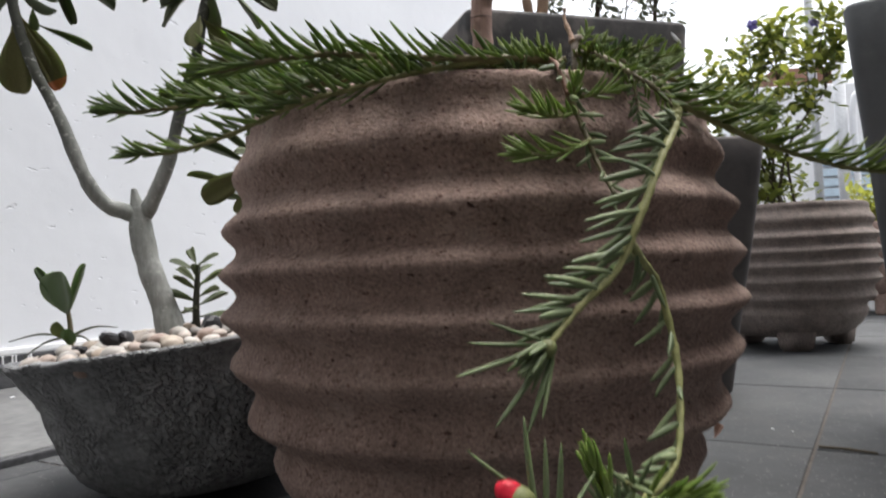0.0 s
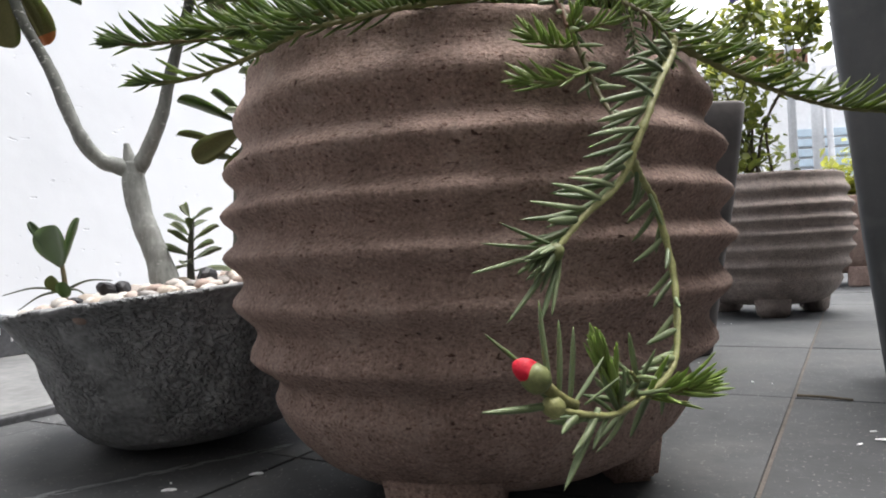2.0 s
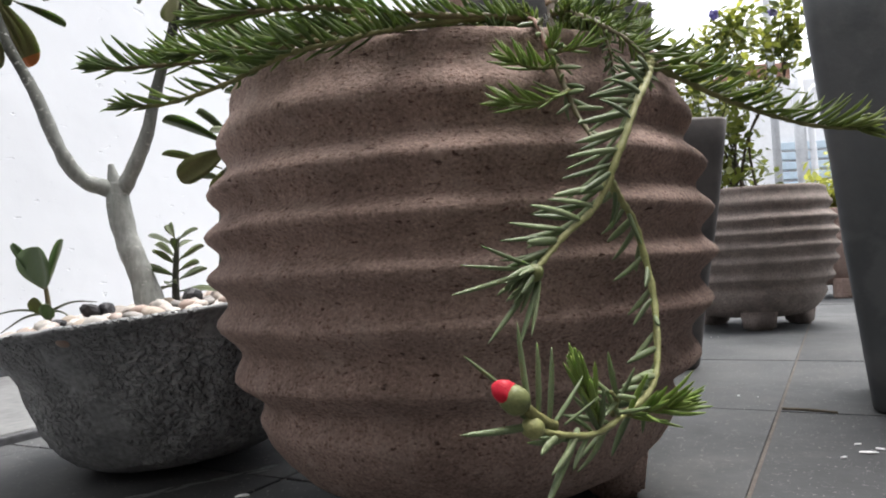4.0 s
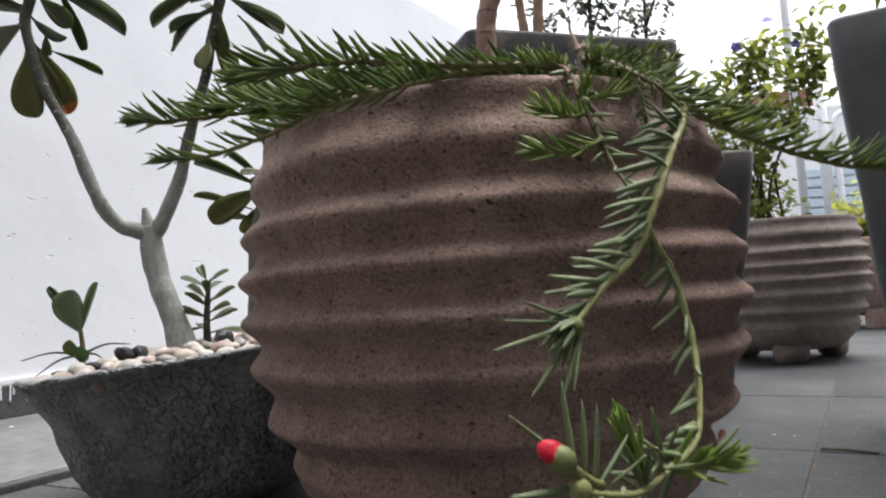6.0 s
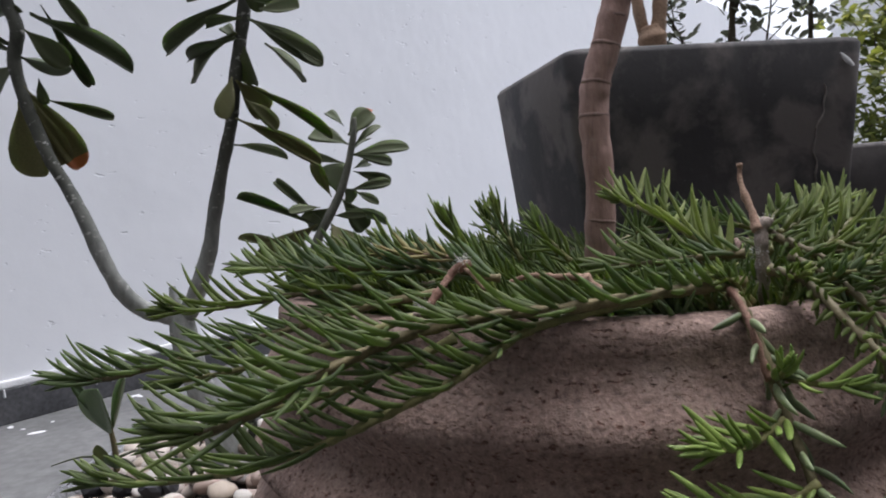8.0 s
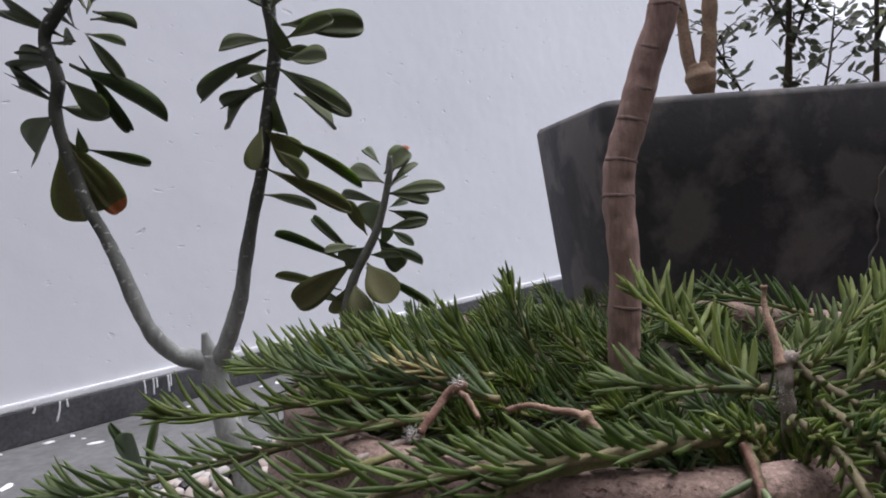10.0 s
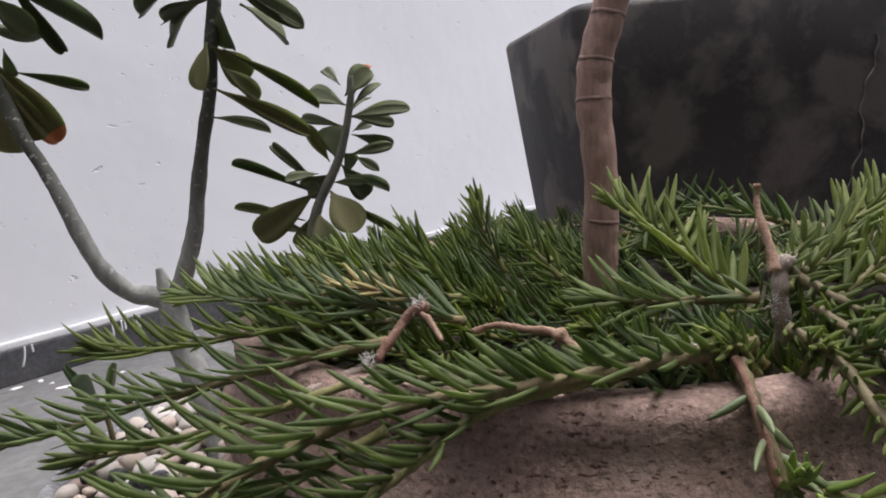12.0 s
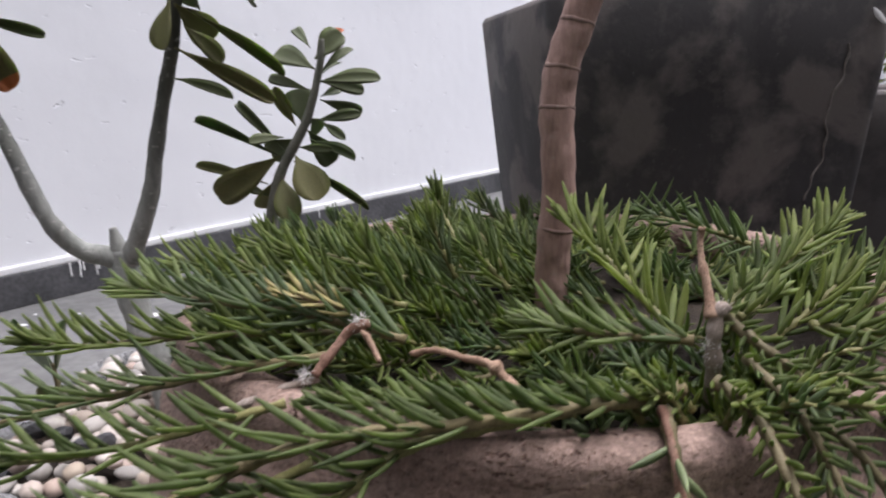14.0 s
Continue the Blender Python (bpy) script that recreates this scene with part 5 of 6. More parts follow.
shoot([(0.160, 0.560, 0.340), (0.185, 0.590, 0.346), (0.215, 0.610, 0.346)], 0.019, 0.0022, 44, 2, 0.0018, RISE, 140, 0.0013, stem_mat=STEM_BROWN)
shoot([(0.085, 0.640, 0.345), (0.070, 0.615, 0.352), (0.082, 0.600, 0.358)], 0.020, 0.0019, 50, 2, 0.0018, RISE, 140)
shoot([(0.150, 0.640, 0.345), (0.125, 0.640, 0.354), (0.095, 0.636, 0.362)], 0.022, 0.0020, 46, 2, 0.0018, RISE, 120, 0.0013)
shoot([(0.060, 0.650, 0.345), (0.085, 0.665, 0.352), (0.115, 0.668, 0.358)], 0.020, 0.0019, 48, 2, 0.0018, RISE, 140)
shoot([(0.104, 0.476, 0.358), (0.110, 0.482, 0.364), (0.115, 0.486, 0.370)], 0.009, 0.0016, 40, 0.0, 0.0013, RISE, 160)
shoot([(0.112, 0.482, 0.358), (0.120, 0.487, 0.361), (0.126, 0.490, 0.365)], 0.009, 0.0018, 40, 0.0, 0.0012, RISE, 160)

# the rest of the mat
MANY = 175
HOLES = ((0.128, 0.572, 0.030), (0.160, 0.550, 0.028), (0.046, 0.572, 0.012), (0.155, 0.596, 0.022), (0.112, 0.622, 0.016))
for k in range(MANY):
    a, r = k * 2.39996, 0.156 * math.sqrt((k + 0.5) / MANY)
    root = Vector((0.037 + r * math.cos(a), 0.607 + r * math.sin(a), 0.322))
    flat = Vector((root.x, root.y))
    if any((flat - Vector((x, y))).length < size for x, y, size in HOLES):
        continue
    out = Vector((math.cos(a), math.sin(a), 0)) * (0.25 + 0.5 * r / 0.156)
    heading = Vector((-0.55, -0.15, 0)) + out + Vector((fill.uniform(-0.5, 0.5), fill.uniform(-0.6, 0.6), 0))
    heading.normalize()
    long = fill.uniform(0.026, 0.055)
    end = root + heading * long
    if Vector((end.x - 0.037, end.y - 0.607)).length > 0.166:
        long *= 0.4
        end = root + heading * long
    rise = fill.uniform(0.012, 0.030) - (0.004 if root.y > 0.66 else 0.0) - (0.010 if root.x > 0.03 else 0.0)
    size = fill.uniform(0.0150, 0.0205)
    if (flat - Vector((0.015, 0.468))).length < 0.05:
        rise, size = 0.004, fill.uniform(0.009, 0.012)
    shoot([root, root + heading * long * 0.55 + Vector((0, 0, rise * 0.5)), Vector((end.x, end.y, root.z + rise))], size, fill.choice((0.0011, 0.0013, 0.0015)), fill.uniform(36, 50), fill.choice((2, 2, 2, 2, 0.8, 0.6)), 0.0015, (-0.2, -0.1, 1), 150, fill.uniform(0.0009, 0.0011), stem_mat=fill.choice((STEM, STEM_BROWN)))


# dry pieces of the old plant
def dry(name, points, radii, mat, label, n=16, lumps=(), seed=4.0):
    """A thin woody piece; lumps: (share of the length, extra radius, half-width)."""
    pts = [Vector(p) - MR for p in points]
    path = spline(pts, n)
    verts, faces = tube(path, lambda s: radii(s) + sum(h * math.exp(-((s - at) / w) ** 2) for at, h, w in lumps), 10, 0.22, seed)
    for v in verts:
        v += Vector((noise.noise(v * 420), noise.noise(v * 420 + Vector((5, 5, 5))), noise.noise(v * 420 + Vector((9, 1, 3))))) * 0.0005
    return part(name, mesh_from(verts, faces, mat), parent=moss_rose, label=label)


def hairs(at, many, long, seed, parent):
    """Whitish fluff where leaves meet an old stem."""
    r = random.Random(seed)
    made = []
    for k in range(many):
        d = Vector((r.gauss(0, 1), r.gauss(0, 1), r.gauss(0.2, 1))).normalized()
        p = Vector(at) - MR + d * 0.0010 + Vector((r.uniform(-1, 1), r.uniform(-1, 1), r.uniform(-1, 1))) * 0.0018
        made.append(tube([p, p + d * long * 0.5 + Vector((r.uniform(-1, 1), r.uniform(-1, 1), -0.3)) * long * 0.2, p + d * long * r.uniform(0.6, 1.1)], 0.00011, 3))
    tagged(part("hairs", mesh_from(*join(made), FLUFF), parent=parent), "whitish fluff", kind="stuff")


dry("dead_twig", [(0.1025, 0.475, 0.360), (0.1015, 0.481, 0.369), (0.1002, 0.485, 0.375), (0.0996, 0.488, 0.381), (0.1003, 0.489, 0.3868)], lambda s: 0.0016 - 0.0007 * s, DEAD, "bare tan twig", 34, ((0.0, 0.0010, 0.1), (0.42, 0.0004, 0.05), (0.98, 0.0005, 0.04)))
trunk_dry = dry("dead_stem", [(0.1045, 0.482, 0.322), (0.1042, 0.477, 0.340), (0.1035, 0.475, 0.352), (0.1040, 0.476, 0.361), (0.1075, 0.477, 0.364)], lambda s: 0.0026 - 0.0007 * s, DEAD_PALE, "bleached woody stem base", 30, ((0.35, 0.0005, 0.05), (0.62, 0.0009, 0.08), (0.86, 0.0008, 0.08)))
for p, many, long, seed in (((0.1020, 0.4740, 0.3515), 60, 0.0012, 1), ((0.1042, 0.4745, 0.3445), 40, 0.0011, 2), ((0.1064, 0.4765, 0.3635), 40, 0.0011, 3), ((0.1018, 0.4745, 0.3490), 30, 0.0012, 4)):
    hairs(p, many, long, seed, trunk_dry)
dry("dead_twig", [(0.0850, 0.4465, 0.3415), (0.0864, 0.437, 0.3375), (0.0885, 0.4285, 0.327), (0.0905, 0.4225, 0.315)], lambda s: 0.0011 + 0.0005 * s, PINK_TWIG, "bare pinkish twig", 22, ((0.05, 0.0006, 0.06),))
snapped = dry("dead_twig", [(0.005, 0.467, 0.3462), (0.013, 0.465, 0.3490), (0.024, 0.461, 0.3485), (0.0335, 0.4575, 0.3478), (0.0375, 0.455, 0.3452), (0.0422, 0.452, 0.3425)], lambda s: 0.0010 + 0.0005 * s, DEAD, "snapped tan twig", 40, ((0.05, 0.0004, 0.05), (0.66, 0.0012, 0.05)))
stub = dry("dead_twig", [(-0.011, 0.472, 0.355), (-0.018, 0.471, 0.3525), (-0.022, 0.467, 0.3475), (-0.025, 0.464, 0.3440), (-0.028, 0.460, 0.3395)], lambda s: 0.0016, PINK_TWIG, "bare pinkish twig", 26, ((0.15, 0.0008, 0.1), (0.75, 0.0006, 0.08)))
dry("dead_twig", [(-0.015, 0.472, 0.353), (-0.010, 0.467, 0.351), (-0.005, 0.462, 0.345)], lambda s: 0.0012 - 0.0003 * s, DEAD, "snapped tan twig", 18, ((0.4, 0.0003, 0.1),))
dry("dead_twig", [(-0.027, 0.462, 0.338), (-0.038, 0.457, 0.3355), (-0.048, 0.451, 0.333), (-0.058, 0.444, 0.3315)], lambda s: 0.0014 - 0.0004 * s, DEAD_PALE, "bleached twig", 24, ((0.3, 0.0005, 0.06), (0.7, 0.0005, 0.06)))
hairs((-0.015, 0.472, 0.3555), 110, 0.0020, 6, stub)
hairs((-0.031, 0.459, 0.340), 90, 0.0018, 7, stub)
hairs((0.073, 0.449, 0.3455), 70, 0.0015, 8, snapped)

# the red bud at the end of the hanging stem
bud_stem = dry("bud_stalk", [(0.056, 0.272, 0.132), (0.050, 0.266, 0.136), (0.045, 0.263, 0.141)], lambda s: 0.0022, STEM, "")
BUD_AT, BUD_WAY = Vector((0.0455, 0.263, 0.1405)) - MR, Vector((-0.72, -0.10, 0.60))
verts, faces = lathe([(0.0, 0.0), (0.0035, 0.0004), (0.0058, 0.003), (0.0063, 0.006), (0.0058, 0.0092), (0.0044, 0.0112), (0.0, 0.0118)], 18)
sepal = part("bud", mesh_from(verts, faces, SEPAL), parent=bud_stem, label="swollen pale green sepals")
sepal.matrix_basis = Matrix.Translation(BUD_AT) @ BUD_WAY.to_track_quat("Z", "Y").to_matrix().to_4x4() @ Matrix.Scale(0.84, 4)
verts, faces = lathe([(0.0, 0.006), (0.0050, 0.0075), (0.0052, 0.0100), (0.0048, 0.0130), (0.0036, 0.0155), (0.0016, 0.0172), (0.0, 0.0176)], 18)
for v in verts:
    ang = math.atan2(v.y, v.x)
    k = 1 + 0.10 * math.sin(3 * ang + v.z * 260)
    v.x, v.y = v.x * k - 0.0006, v.y * k
petals = part("petals", mesh_from(verts, faces, RED_PETAL), parent=bud_stem, label="furled bright red petals")
petals.matrix_basis = sepal.matrix_basis.copy()
verts, faces = lathe([(0.0, 0.0), (0.003, 0.0008), (0.0042, 0.0035), (0.003, 0.0068), (0.0, 0.0085)], 14)
small_bud = part("bud", mesh_from(verts, faces, STEM_PALE), parent=bud_stem, label="small unopened green bud")
small_bud.matrix_basis = Matrix.Translation(Vector((0.0505, 0.266, 0.1325)) - MR) @ Vector((-0.8, -0.5, 0.25)).to_track_quat("Z", "Y").to_matrix().to_4x4()
verts, faces = lathe([(0.0, 0.0), (0.003, 0.0008), (0.0042, 0.0035), (0.0032, 0.0062), (0.0, 0.0075)], 14)
tip_bud = part("bud", mesh_from(verts, faces, SEPAL), parent=bud_stem, label="small unopened green bud")
tip_bud.matrix_basis = Matrix.Translation(Vector((0.059, 0.318, 0.185)) - MR) @ Vector((-0.3, -0.6, 0.3)).to_track_quat("Z", "Y").to_matrix().to_4x4()
for base, tip, size in (((0.052, 0.268, 0.134), (0.022, 0.252, 0.133), 1.15), ((0.044, 0.276, 0.142), (0.024, 0.270, 0.158), 1.0), ((0.047, 0.266, 0.138), (0.043, 0.268, 0.170), 0.92), ((0.050, 0.268, 0.136), (0.052, 0.266, 0.163), 0.95),
                        ((0.054, 0.270, 0.134), (0.058, 0.272, 0.160), 1.0), ((0.056, 0.274, 0.132), (0.070, 0.284, 0.146), 1.0), ((0.066, 0.282, 0.128), (0.050, 0.262, 0.104), 1.0), ((0.060, 0.276, 0.131), (0.074, 0.276, 0.140), 1.0),
                        ((0.058, 0.317, 0.188), (0.022, 0.295, 0.178), 0.8), ((0.058, 0.317, 0.188), (0.026, 0.300, 0.190), 0.8), ((0.058, 0.317, 0.189), (0.034, 0.300, 0.198), 0.8), ((0.059, 0.317, 0.186), (0.036, 0.300, 0.158), 0.8), ((0.060, 0.318, 0.185), (0.048, 0.302, 0.155), 0.8), ((0.060, 0.318, 0.185), (0.054, 0.306, 0.160), 0.8)):
    b, e = Vector(base) - MR, Vector(tip) - MR
    ob = new("leaf", ONE[1])
    ob.parent = bud_stem
    long = (e - b).length
    ob.matrix_basis = Matrix.Translation(b) @ basis(e - b, (0, 0, 1)).to_4x4() @ Matrix.Diagonal((long * 0.95 * size, long, long * 0.95 * size, 1))
bud_stem.location = (0.0055, 0.005, 0.0030)


# ---- plants in the other pots ----
def leaf_cloud(centres, per, spread, size, seed, aspect=0.45, flat=0.5):
    """Small folded leaves scattered round the ends of twigs."""
    r = random.Random(seed)
    verts, faces = [], []
    for c in centres:
        for k in range(per):
            at = Vector(c) + Vector((r.gauss(0, spread), r.gauss(0, spread), r.gauss(0, spread * 0.8)))
            d = Vector((r.uniform(-1, 1), r.uniform(-1, 1), r.uniform(-0.6, 0.7)))
            m = basis(d, (r.uniform(-flat, flat), r.uniform(-flat, flat), 1), r.uniform(-0.6, 0.6))
            le = size * r.uniform(0.6, 1.2)
            w = le * aspect * 0.5
            o = len(verts)
            for x, y, z in ((0, 0, 0), (-w, le * 0.45, 0.15 * w), (w, le * 0.45, 0.15 * w), (0, le * 0.5, -0.18 * w), (-w * 0.75, le * 0.78, 0), (w * 0.75, le * 0.78, 0), (0, le, -0.25 * w)):
                verts.append(at + m @ Vector((x, y, z)))
            faces += [(o, o + 3, o + 1), (o, o + 2, o + 3), (o + 1, o + 3, o + 6, o + 4), (o + 3, o + 2, o + 5, o + 6)]
    return verts, faces


def shrub(name, at, label, height, reach, stems, seed, leaf_mat, per=16, size=0.030, twig=TWIG_DARK, spread=0.03, alt=None, lean=(0, 0), bare=0.35, trunk=0.0, low=0.62):
    ob = thing(name, at, label, "shrub")
    r = random.Random(seed)
    ends, extra = [], []
    if trunk:
        part("trunk", mesh_from(*tube(spline([(0, 0, -0.03), (0.01, 0, trunk * 0.5), (0.0, 0.01, trunk)], 12), lambda s: 0.010 - 0.004 * s, 9, 0.25), twig), parent=ob)
    for k in range(stems):
        a = k * 2.39996 + seed
        out = reach * math.sqrt((k + 0.6) / stems)
        top = Vector((out * math.cos(a) + lean[0], out * math.sin(a) + lean[1], height * r.uniform(low, 1.0)))
        mid = Vector((top.x * 0.35 + r.uniform(-0.02, 0.02), top.y * 0.35 + r.uniform(-0.02, 0.02), top.z * 0.5))
        start = Vector((0.005, 0.005, trunk * r.uniform(0.3, 0.95))) if trunk else Vector((0.03 * math.cos(a), 0.03 * math.sin(a), -0.03))
        if trunk:
            mid = start.lerp(top, 0.45) + Vector((r.uniform(-0.02, 0.02), r.uniform(-0.02, 0.02), 0.03))
        path = spline([start, mid, top], 14)
        branch = part("branch", mesh_from(*tube(path, lambda s: 0.0034 - 0.0023 * s, 7, 0.2), twig), parent=ob)
        for j in range(5):
            i = int(14 * (bare + (1 - bare) * (j + r.random()) / 5))
            p = path[min(i, 13)]
            e = p + Vector((r.uniform(-1, 1), r.uniform(-1, 1), r.uniform(-0.2, 0.9))) * reach * 0.28
            part("twig", mesh_from(*tube([p, (p + e) / 2 + Vector((0, 0, 0.004)), e], lambda s: 0.0019 - 0.001 * s, 5), twig), parent=branch)
            ends.append(e)
            extra.append((p + e) / 2)
        ends.append(top)
    tagged(part("foliage", mesh_from(*leaf_cloud(ends + extra[::2], per, spread, size, seed), leaf_mat), parent=ob), kind="stuff")
    if alt:
        tagged(part("foliage", mesh_from(*leaf_cloud(ends[1::3], per // 2, spread * 1.1, size, seed + 1), alt), parent=ob), "yellow-green young leaves", kind="stuff")
    return ob, ends


bush = thing("flowering_shrub", (0.785, 1.79, 0.315), "loose bright green shrub with small violet-blue flowers in the ribbed pot", "shrub")
bush_rng = random.Random(17)
BOUGHS = (((-0.15, 0.07), (-0.10, 0.13), (-0.16, 0.27), (-0.12, 0.20)), ((-0.05, 0.08), (-0.03, 0.17), (0.0, 0.24), (-0.02, 0.32)), ((-0.08, 0.27), (-0.13, 0.36), (-0.10, 0.44), (-0.13, 0.48)),
          ((-0.06, 0.42), (-0.06, 0.52), (0.0, 0.49), (-0.03, 0.58)), ((0.04, 0.54), (0.02, 0.61), (0.06, 0.62), (0.0, 0.56)), ((0.10, 0.57), (0.09, 0.49), (0.11, 0.44), (0.13, 0.52)),
          ((0.05, 0.45), (0.02, 0.35), (0.05, 0.29), (0.09, 0.62)), ((0.0, 0.07), (0.04, 0.05), (-0.10, 0.05), (0.03, 0.11)), ((-0.17, 0.14), (-0.14, 0.32), (-0.07, 0.20), (-0.04, 0.36)))
dense, light_tips = [(-0.14, -0.05, 0.04), (-0.11, 0.04, 0.06), (-0.08, -0.08, 0.05), (-0.04, -0.02, 0.05), (0.0, -0.08, 0.05), (0.03, 0.02, 0.04), (-0.12, -0.02, 0.11), (-0.06, 0.0, 0.12), (-0.15, 0.02, 0.16), (-0.02, -0.05, 0.11), (-0.10, -0.06, 0.16)], []
for k, ends in enumerate(BOUGHS):
    cx = sum(e[0] for e in ends) / 4
    cz = sum(e[1] for e in ends) / 5
    cy = bush_rng.uniform(-0.10, 0.08)
    fork_at = Vector((cx * 0.85, cy * 0.8, cz * 0.72))
    limb = spline([(0.03 * math.cos(k * 2.4), 0.03 * math.sin(k * 2.4), -0.02), (cx * 0.25 - 0.015, cy * 0.3, cz * 0.4), fork_at], 16)
    bough = part("branch", mesh_from(*tube(limb, lambda s: 0.0042 - 0.0022 * s, 7, 0.2), TWIG_DARK), parent=bush)
    for x, z in ends:
        tip = Vector((x, cy + bush_rng.uniform(-0.04, 0.04), z * 0.80))
        way = spline([fork_at, (fork_at + tip) / 2 + Vector((0, 0, 0.025)), tip], 9)
        part("twig", mesh_from(*tube(way, lambda s: 0.0020 - 0.0011 * s, 5), TWIG_DARK), parent=bough)
        dense += [way[4], way[6], tip]
        if z > 0.3:
            light_tips += [tip, way[7]]
tagged(part("foliage", mesh_from(*leaf_cloud(dense, 12, 0.026, 0.031, 4, 0.55), SHRUB), parent=bush), kind="stuff")
tagged(part("foliage", mesh_from(*leaf_cloud(light_tips, 7, 0.022, 0.030, 5, 0.55), SHRUB_YELLOW), parent=bush), "yellow-green young leaves", kind="stuff")
flower_rng = random.Random(2)
for x, y, z in ((-0.09, -0.10, 0.44), (-0.01, -0.10, 0.50), (-0.12, -0.10, 0.16), (0.07, -0.06, 0.45)):
    petals_v, petals_f = [], []
    for k in range(5):
        a = k * 2 * math.pi / 5
        v, f = flat_blob((0.007 * math.cos(a), 0.007 * math.sin(a), 0.002 * (k % 2)), 0.0075, 0.0058, a, 0.0012, k)
        petals_f += [tuple(i + len(petals_v) for i in q) for q in f]
        petals_v += v
    fl = part("flower", mesh_from(petals_v, petals_f, BLUE_PETAL), parent=bush, label="small violet-blue flower")
    fl.matrix_basis = Matrix.Translation((x, y, z)) @ Euler((flower_rng.uniform(0.6, 1.6), flower_rng.uniform(-0.5, 0.5), 0)).to_matrix().to_4x4()
shrub("leafy_plant", (1.44, 2.60, 0.28), "yellow-green leafy plant in the half-ribbed pot", 0.20, 0.15, 8, 7, SHRUB_YELLOW, 10, 0.040, lean=(0.09, -0.03), bare=0.2)
shrub("leafy_plant", (0.627, 0.853, 0.45), "low green plant just topping the grey planter", 0.09, 0.07, 6, 9, SHRUB, 10, 0.022, bare=0.4)

grey_bush = thing("grey_shrub", (0.192, 0.915, 0.455), "sparse grey-leaved shrub with thin dark stems in the black planter", "shrub")
r = random.Random(6)
cloud = []
GREY_STEMS = (([(0, 0, 0), (0.008, 0, 0.08), (0.012, 0.004, 0.16), (0.024, 0.008, 0.34)], 0.0042), ([(0.076, 0, 0), (0.084, 0, 0.05), (0.088, 0.004, 0.13), (0.096, 0.01, 0.33)], 0.0036),
              ([(0.087, 0.002, 0.09), (0.108, 0.002, 0.14), (0.150, 0.006, 0.20), (0.185, 0.01, 0.27)], 0.0024), ([(-0.012, 0, 0), (-0.040, 0, 0.06), (-0.072, 0.004, 0.13)], 0.0020),
              ([(0.010, 0, 0.10), (-0.014, 0.01, 0.16), (-0.045, 0.02, 0.24)], 0.0018), ([(0.030, 0.01, 0), (0.046, 0.01, 0.07), (0.056, 0.02, 0.13)], 0.0016), ([(0.011, 0, 0.09), (0.034, 0.01, 0.15), (0.052, 0.01, 0.22)], 0.0018))
for points, thick in GREY_STEMS:
    path = spline(points, 26)
    br = part("branch", mesh_from(*tube(path, lambda s: thick * (1 - 0.55 * s), 8, 0.3, thick * 900), TWIG_DARK), parent=grey_bush)
    for j in range(9):
        p = path[3 + j * 22 // 9]
        e = p + Vector((r.uniform(-1, 1), r.uniform(-0.6, 0.6), r.uniform(0.0, 0.9))) * r.uniform(0.018, 0.036)
        bend = (p + e) / 2 + Vector((r.uniform(-1, 1), r.uniform(-1, 1), 0.5)) * 0.004
        part("twig", mesh_from(*tube(spline([p, bend, e], 6), lambda s: 0.0009 - 0.0005 * s, 5), TWIG_DARK), parent=br)
        if r.random() < 0.78:
            cloud += [e, bend]
tagged(part("foliage", mesh_from(*leaf_cloud(cloud, 8, 0.008, 0.0150, 3, 0.5), GREY_LEAF), parent=grey_bush), kind="stuff")

stump = thing("pruned_tree", (0.127, 0.90, 0.448), "thick tan pruned stem with a swollen fork", "tree")
stump.scale = grey_bush.scale = (0.91, 0.91, 0.91)
stem_part("trunk", [(0.003, 0, 0), (0.003, 0, 0.035), (0.0, 0, 0.055), (-0.004, 0, 0.072), (-0.007, 0, 0.090)], lambda s: 0.0084 + 0.0066 * math.exp(-((s - 0.80) / 0.17) ** 2), TAN_BARK, stump, 40, 16, 0.35)
stem_part("branch", [(-0.010, 0, 0.074), (-0.016, 0, 0.100), (-0.020, 0, 0.140), (-0.026, 0, 0.21)], lambda s: 0.0074 - 0.002 * s, TAN_BARK, stump, 20, 10, 0.2)
stem_part("branch", [(0.0, 0, 0.074), (0.004, 0, 0.105), (0.007, 0, 0.15), (0.010, 0, 0.23)], lambda s: 0.0088 - 0.002 * s, TAN_BARK, stump, 20, 10, 0.2)

# ---- litter on the paving ----
STREAK_A, STREAK_B = (-0.36, 0.608, 0.0003), (-0.165, 0.744, 0.0003)
streak = []
for k in range(26):
    f = k / 25
    p = Vector(STREAK_A).lerp(Vector(STREAK_B), f) + Vector((0.004 * math.sin(k * 1.7), 0.004 * math.cos(k * 2.3), 0))
    streak.append(flat_blob(p, 0.012, 0.0022 + 0.001 * math.sin(k * 3.1), math.atan2(STREAK_B[1] - STREAK_A[1], STREAK_B[0] - STREAK_A[0]) + 0.15 * math.sin(k), 0.0003, k))
tagged(part("chalk_streak", mesh_from(*join(streak), CHALK)), "faint pale chalky streak on the paving", "stain", kind="stuff")
twig = thing("fallen_twig", (0.434, 0.846, 0.0018), "short dark twig lying on the paving", "twig")
part("stick", mesh_from(*tube(spline([(-0.022, 0.017, 0), (0.0, 0.002, 0.0005), (0.024, -0.018, 0)], 12), 0.0017, 6, 0.4), TWIG_DARK), parent=twig)
dead_leaf = thing("dead_leaf", (0.312, 0.915, 0.002), "curled brown dead leaf on the paving", "leaf")
ob = part("blade", blade_mesh("blade", PINK_TWIG, -0.35, 0.6, 50), parent=dead_leaf)
ob.matrix_basis = basis((0.3, 0.2, 0.25), (-0.4, -0.7, 0.6)).to_4x4() @ Matrix.Diagonal((0.010, 0.018, 0.018, 1))


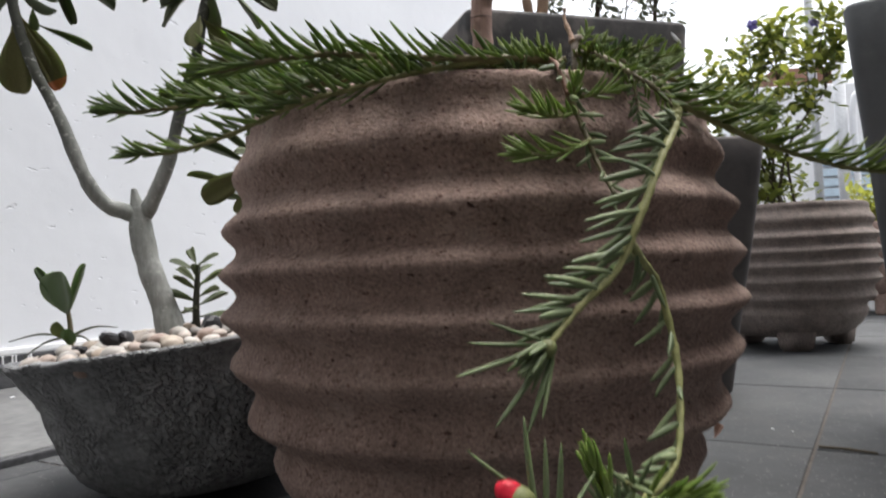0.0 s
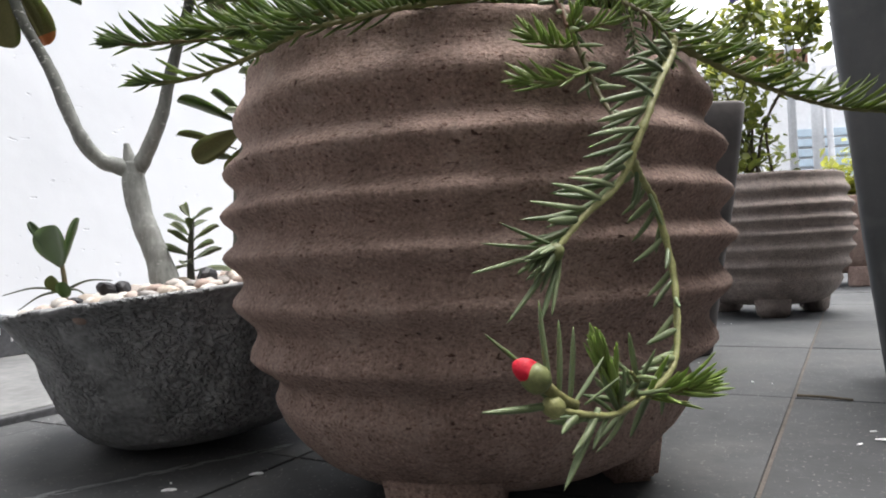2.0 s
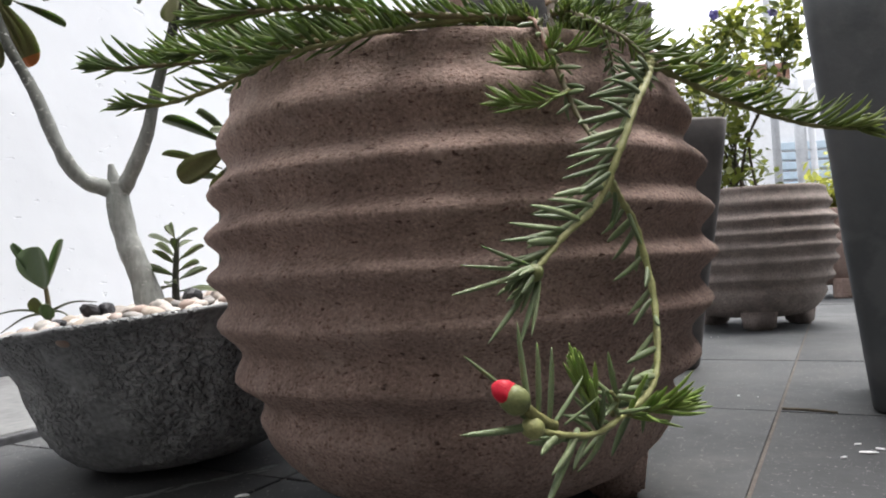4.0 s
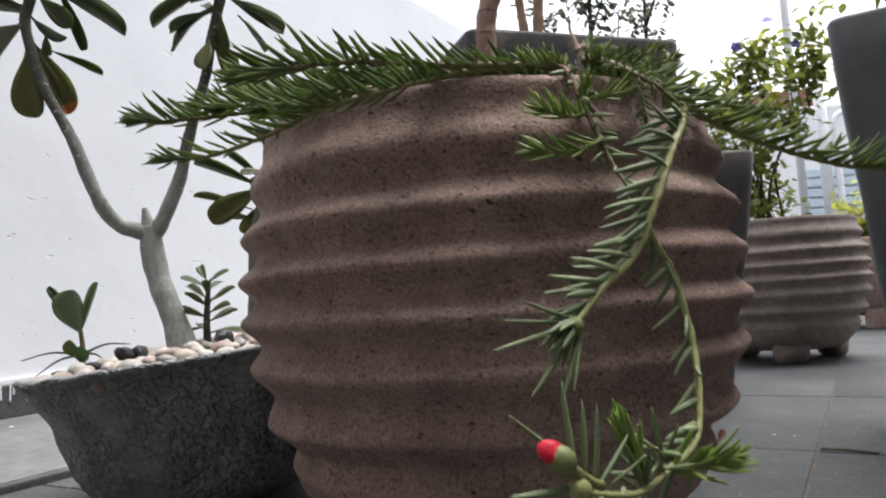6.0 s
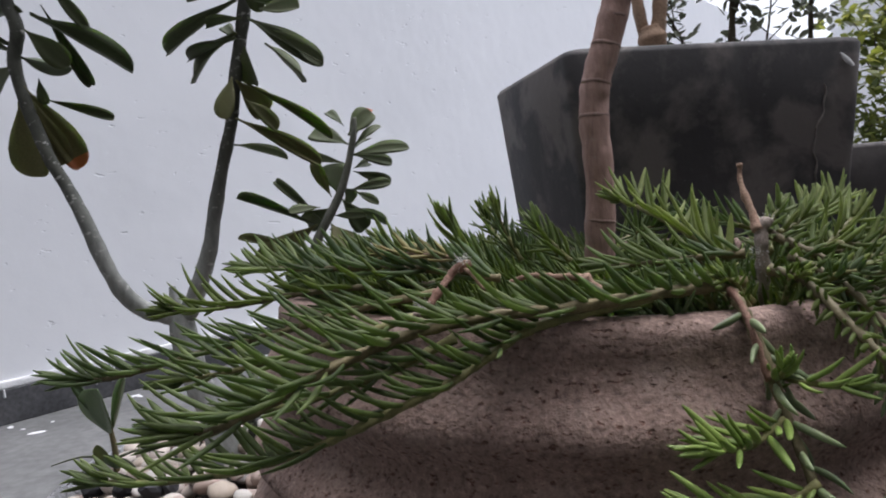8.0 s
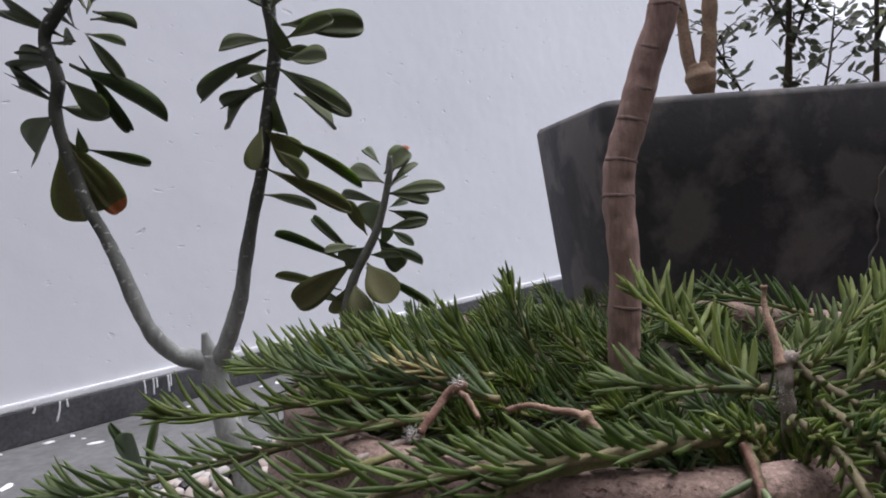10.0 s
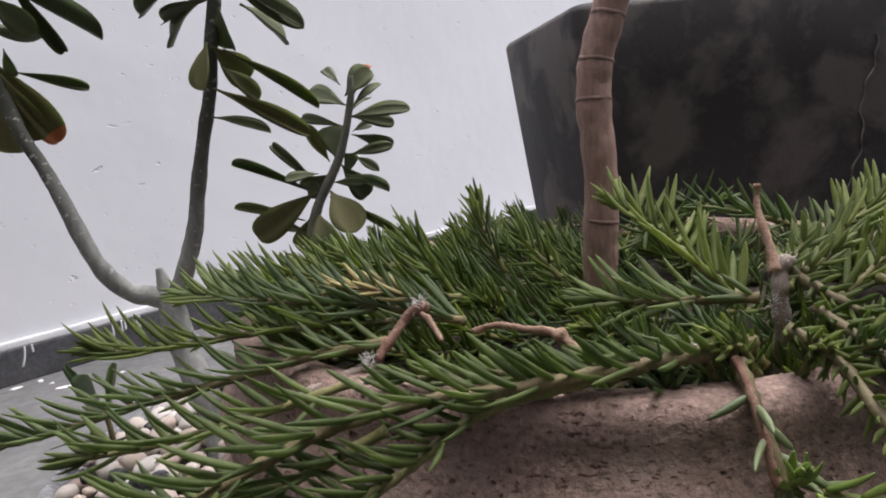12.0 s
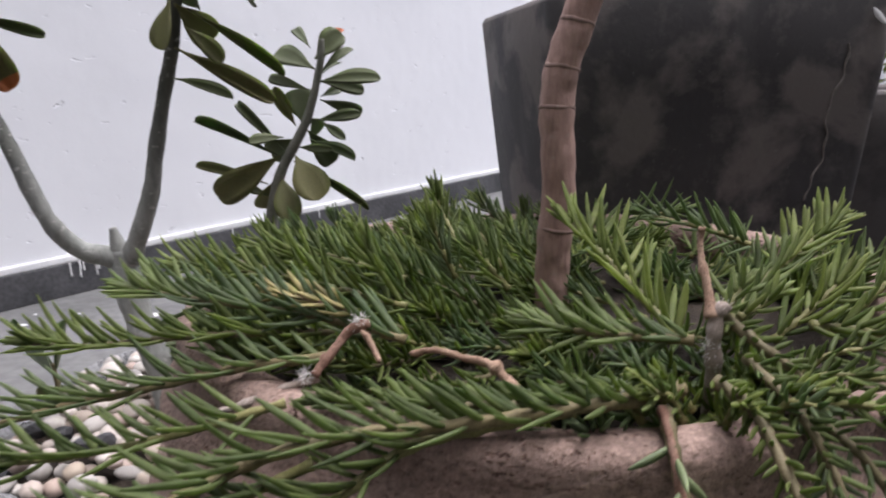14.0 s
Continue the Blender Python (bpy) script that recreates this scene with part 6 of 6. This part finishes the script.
# ---- distance ----
far = thing("white_building", (3.4, 7.2, 0), "far white building with pale blue shutters", "building")
part("wall", box_mesh(3.4, 0.3, 1.9, 0.02, (0.9, 0.15, 0.95)), FAR_WHITE, far, smooth=False)
for k, x in enumerate((0.35, 1.2)):
    w = part("shutter", box_mesh(0.62, 0.05, 0.05, 0.008, (x, -0.05, 0.30)), FAR_GREY, far, smooth=False)
    for j in range(9):
        part("slat", box_mesh(0.58, 0.03, 0.075, 0.006, (x, -0.04, 0.40 + 0.1 * j)), FAR_BLUE, w, smooth=False)


def pole(x, y, height, radius, label):
    ob = thing("pole", (x, y, 0), label, "pole", "poles")
    part("shaft", mesh_from(*tube([Vector((0, 0, 0)), Vector((0, 0, height / 2)), Vector((0, 0, height))], radius, 12), FAR_GREY), parent=ob)
    part("foot_plate", box_mesh(0.14, 0.14, 0.02, 0.004, (0, 0, 0.01)), FAR_GREY, ob)
    return ob


pole(2.40, 5.0, 3.2, 0.028, "slim pale grey steel pole")
pole(2.60, 5.05, 1.55, 0.04, "short pale grey steel post")
rail = thing("handrail", (2.66, 5.0, 0), "white bent tube handrail", "railing")
part("tube", mesh_from(*tube(spline([(0, 0, 0), (0, 0, 0.7), (0.0, 0, 1.2), (0.06, 0, 1.32), (0.25, 0, 1.36), (0.9, 0, 1.36), (0.98, 0, 1.25), (1.0, 0, 0.0)], 40), 0.022, 10), FAR_WHITE), parent=rail)

house = thing("house", (3.95, 8.2, 0), "far beige house with a weathered red tile roof", "house")
part("wall", box_mesh(0.62, 1.0, 2.05, 0.01, (-0.15, 0.5, 1.025)), BEIGE, house, smooth=False)
part("roof", box_mesh(0.70, 1.2, 0.26, 0.03, (-0.15, 0.5, 2.18)), BRICK_RED, house, smooth=False)

# ---- paving, tile by tile ----
TILE, GAP = 0.406, 0.0035
tile_meshes = []
for k in range(4):
    bm = box_mesh(TILE - GAP, TILE - GAP, 0.012, 0.0012, (0, 0, -0.006))
    for v in bm.verts:
        if v.co.z > -0.003:
            v.co.z += 0.0009 * noise.noise(v.co * 6 + Vector((k * 7, 0, 0))) - 0.0004
    me = bpy.data.meshes.new("tile")
    bmesh.ops.recalc_face_normals(bm, faces=bm.faces)
    bm.to_mesh(me)
    bm.free()
    me.materials.append(SLATE)
    tile_meshes.append(me)
tile_rng = random.Random(14)
for i in range(-3, 14):
    for j in range(-2, 14):
        u, v = 0.952 + (i + 0.5) * TILE, -0.062 + (j - 0.5) * TILE
        ob = new("tile", tile_meshes[(i * 3 + j * 5) % 4])
        ob.parent = ground
        ob.matrix_basis = Matrix.Translation(uv(u, v, tile_rng.uniform(-0.0005, 0.0004))) @ TURN_UV @ Matrix.Rotation(math.pi / 2 * ((i + j) % 4), 4, "Z")
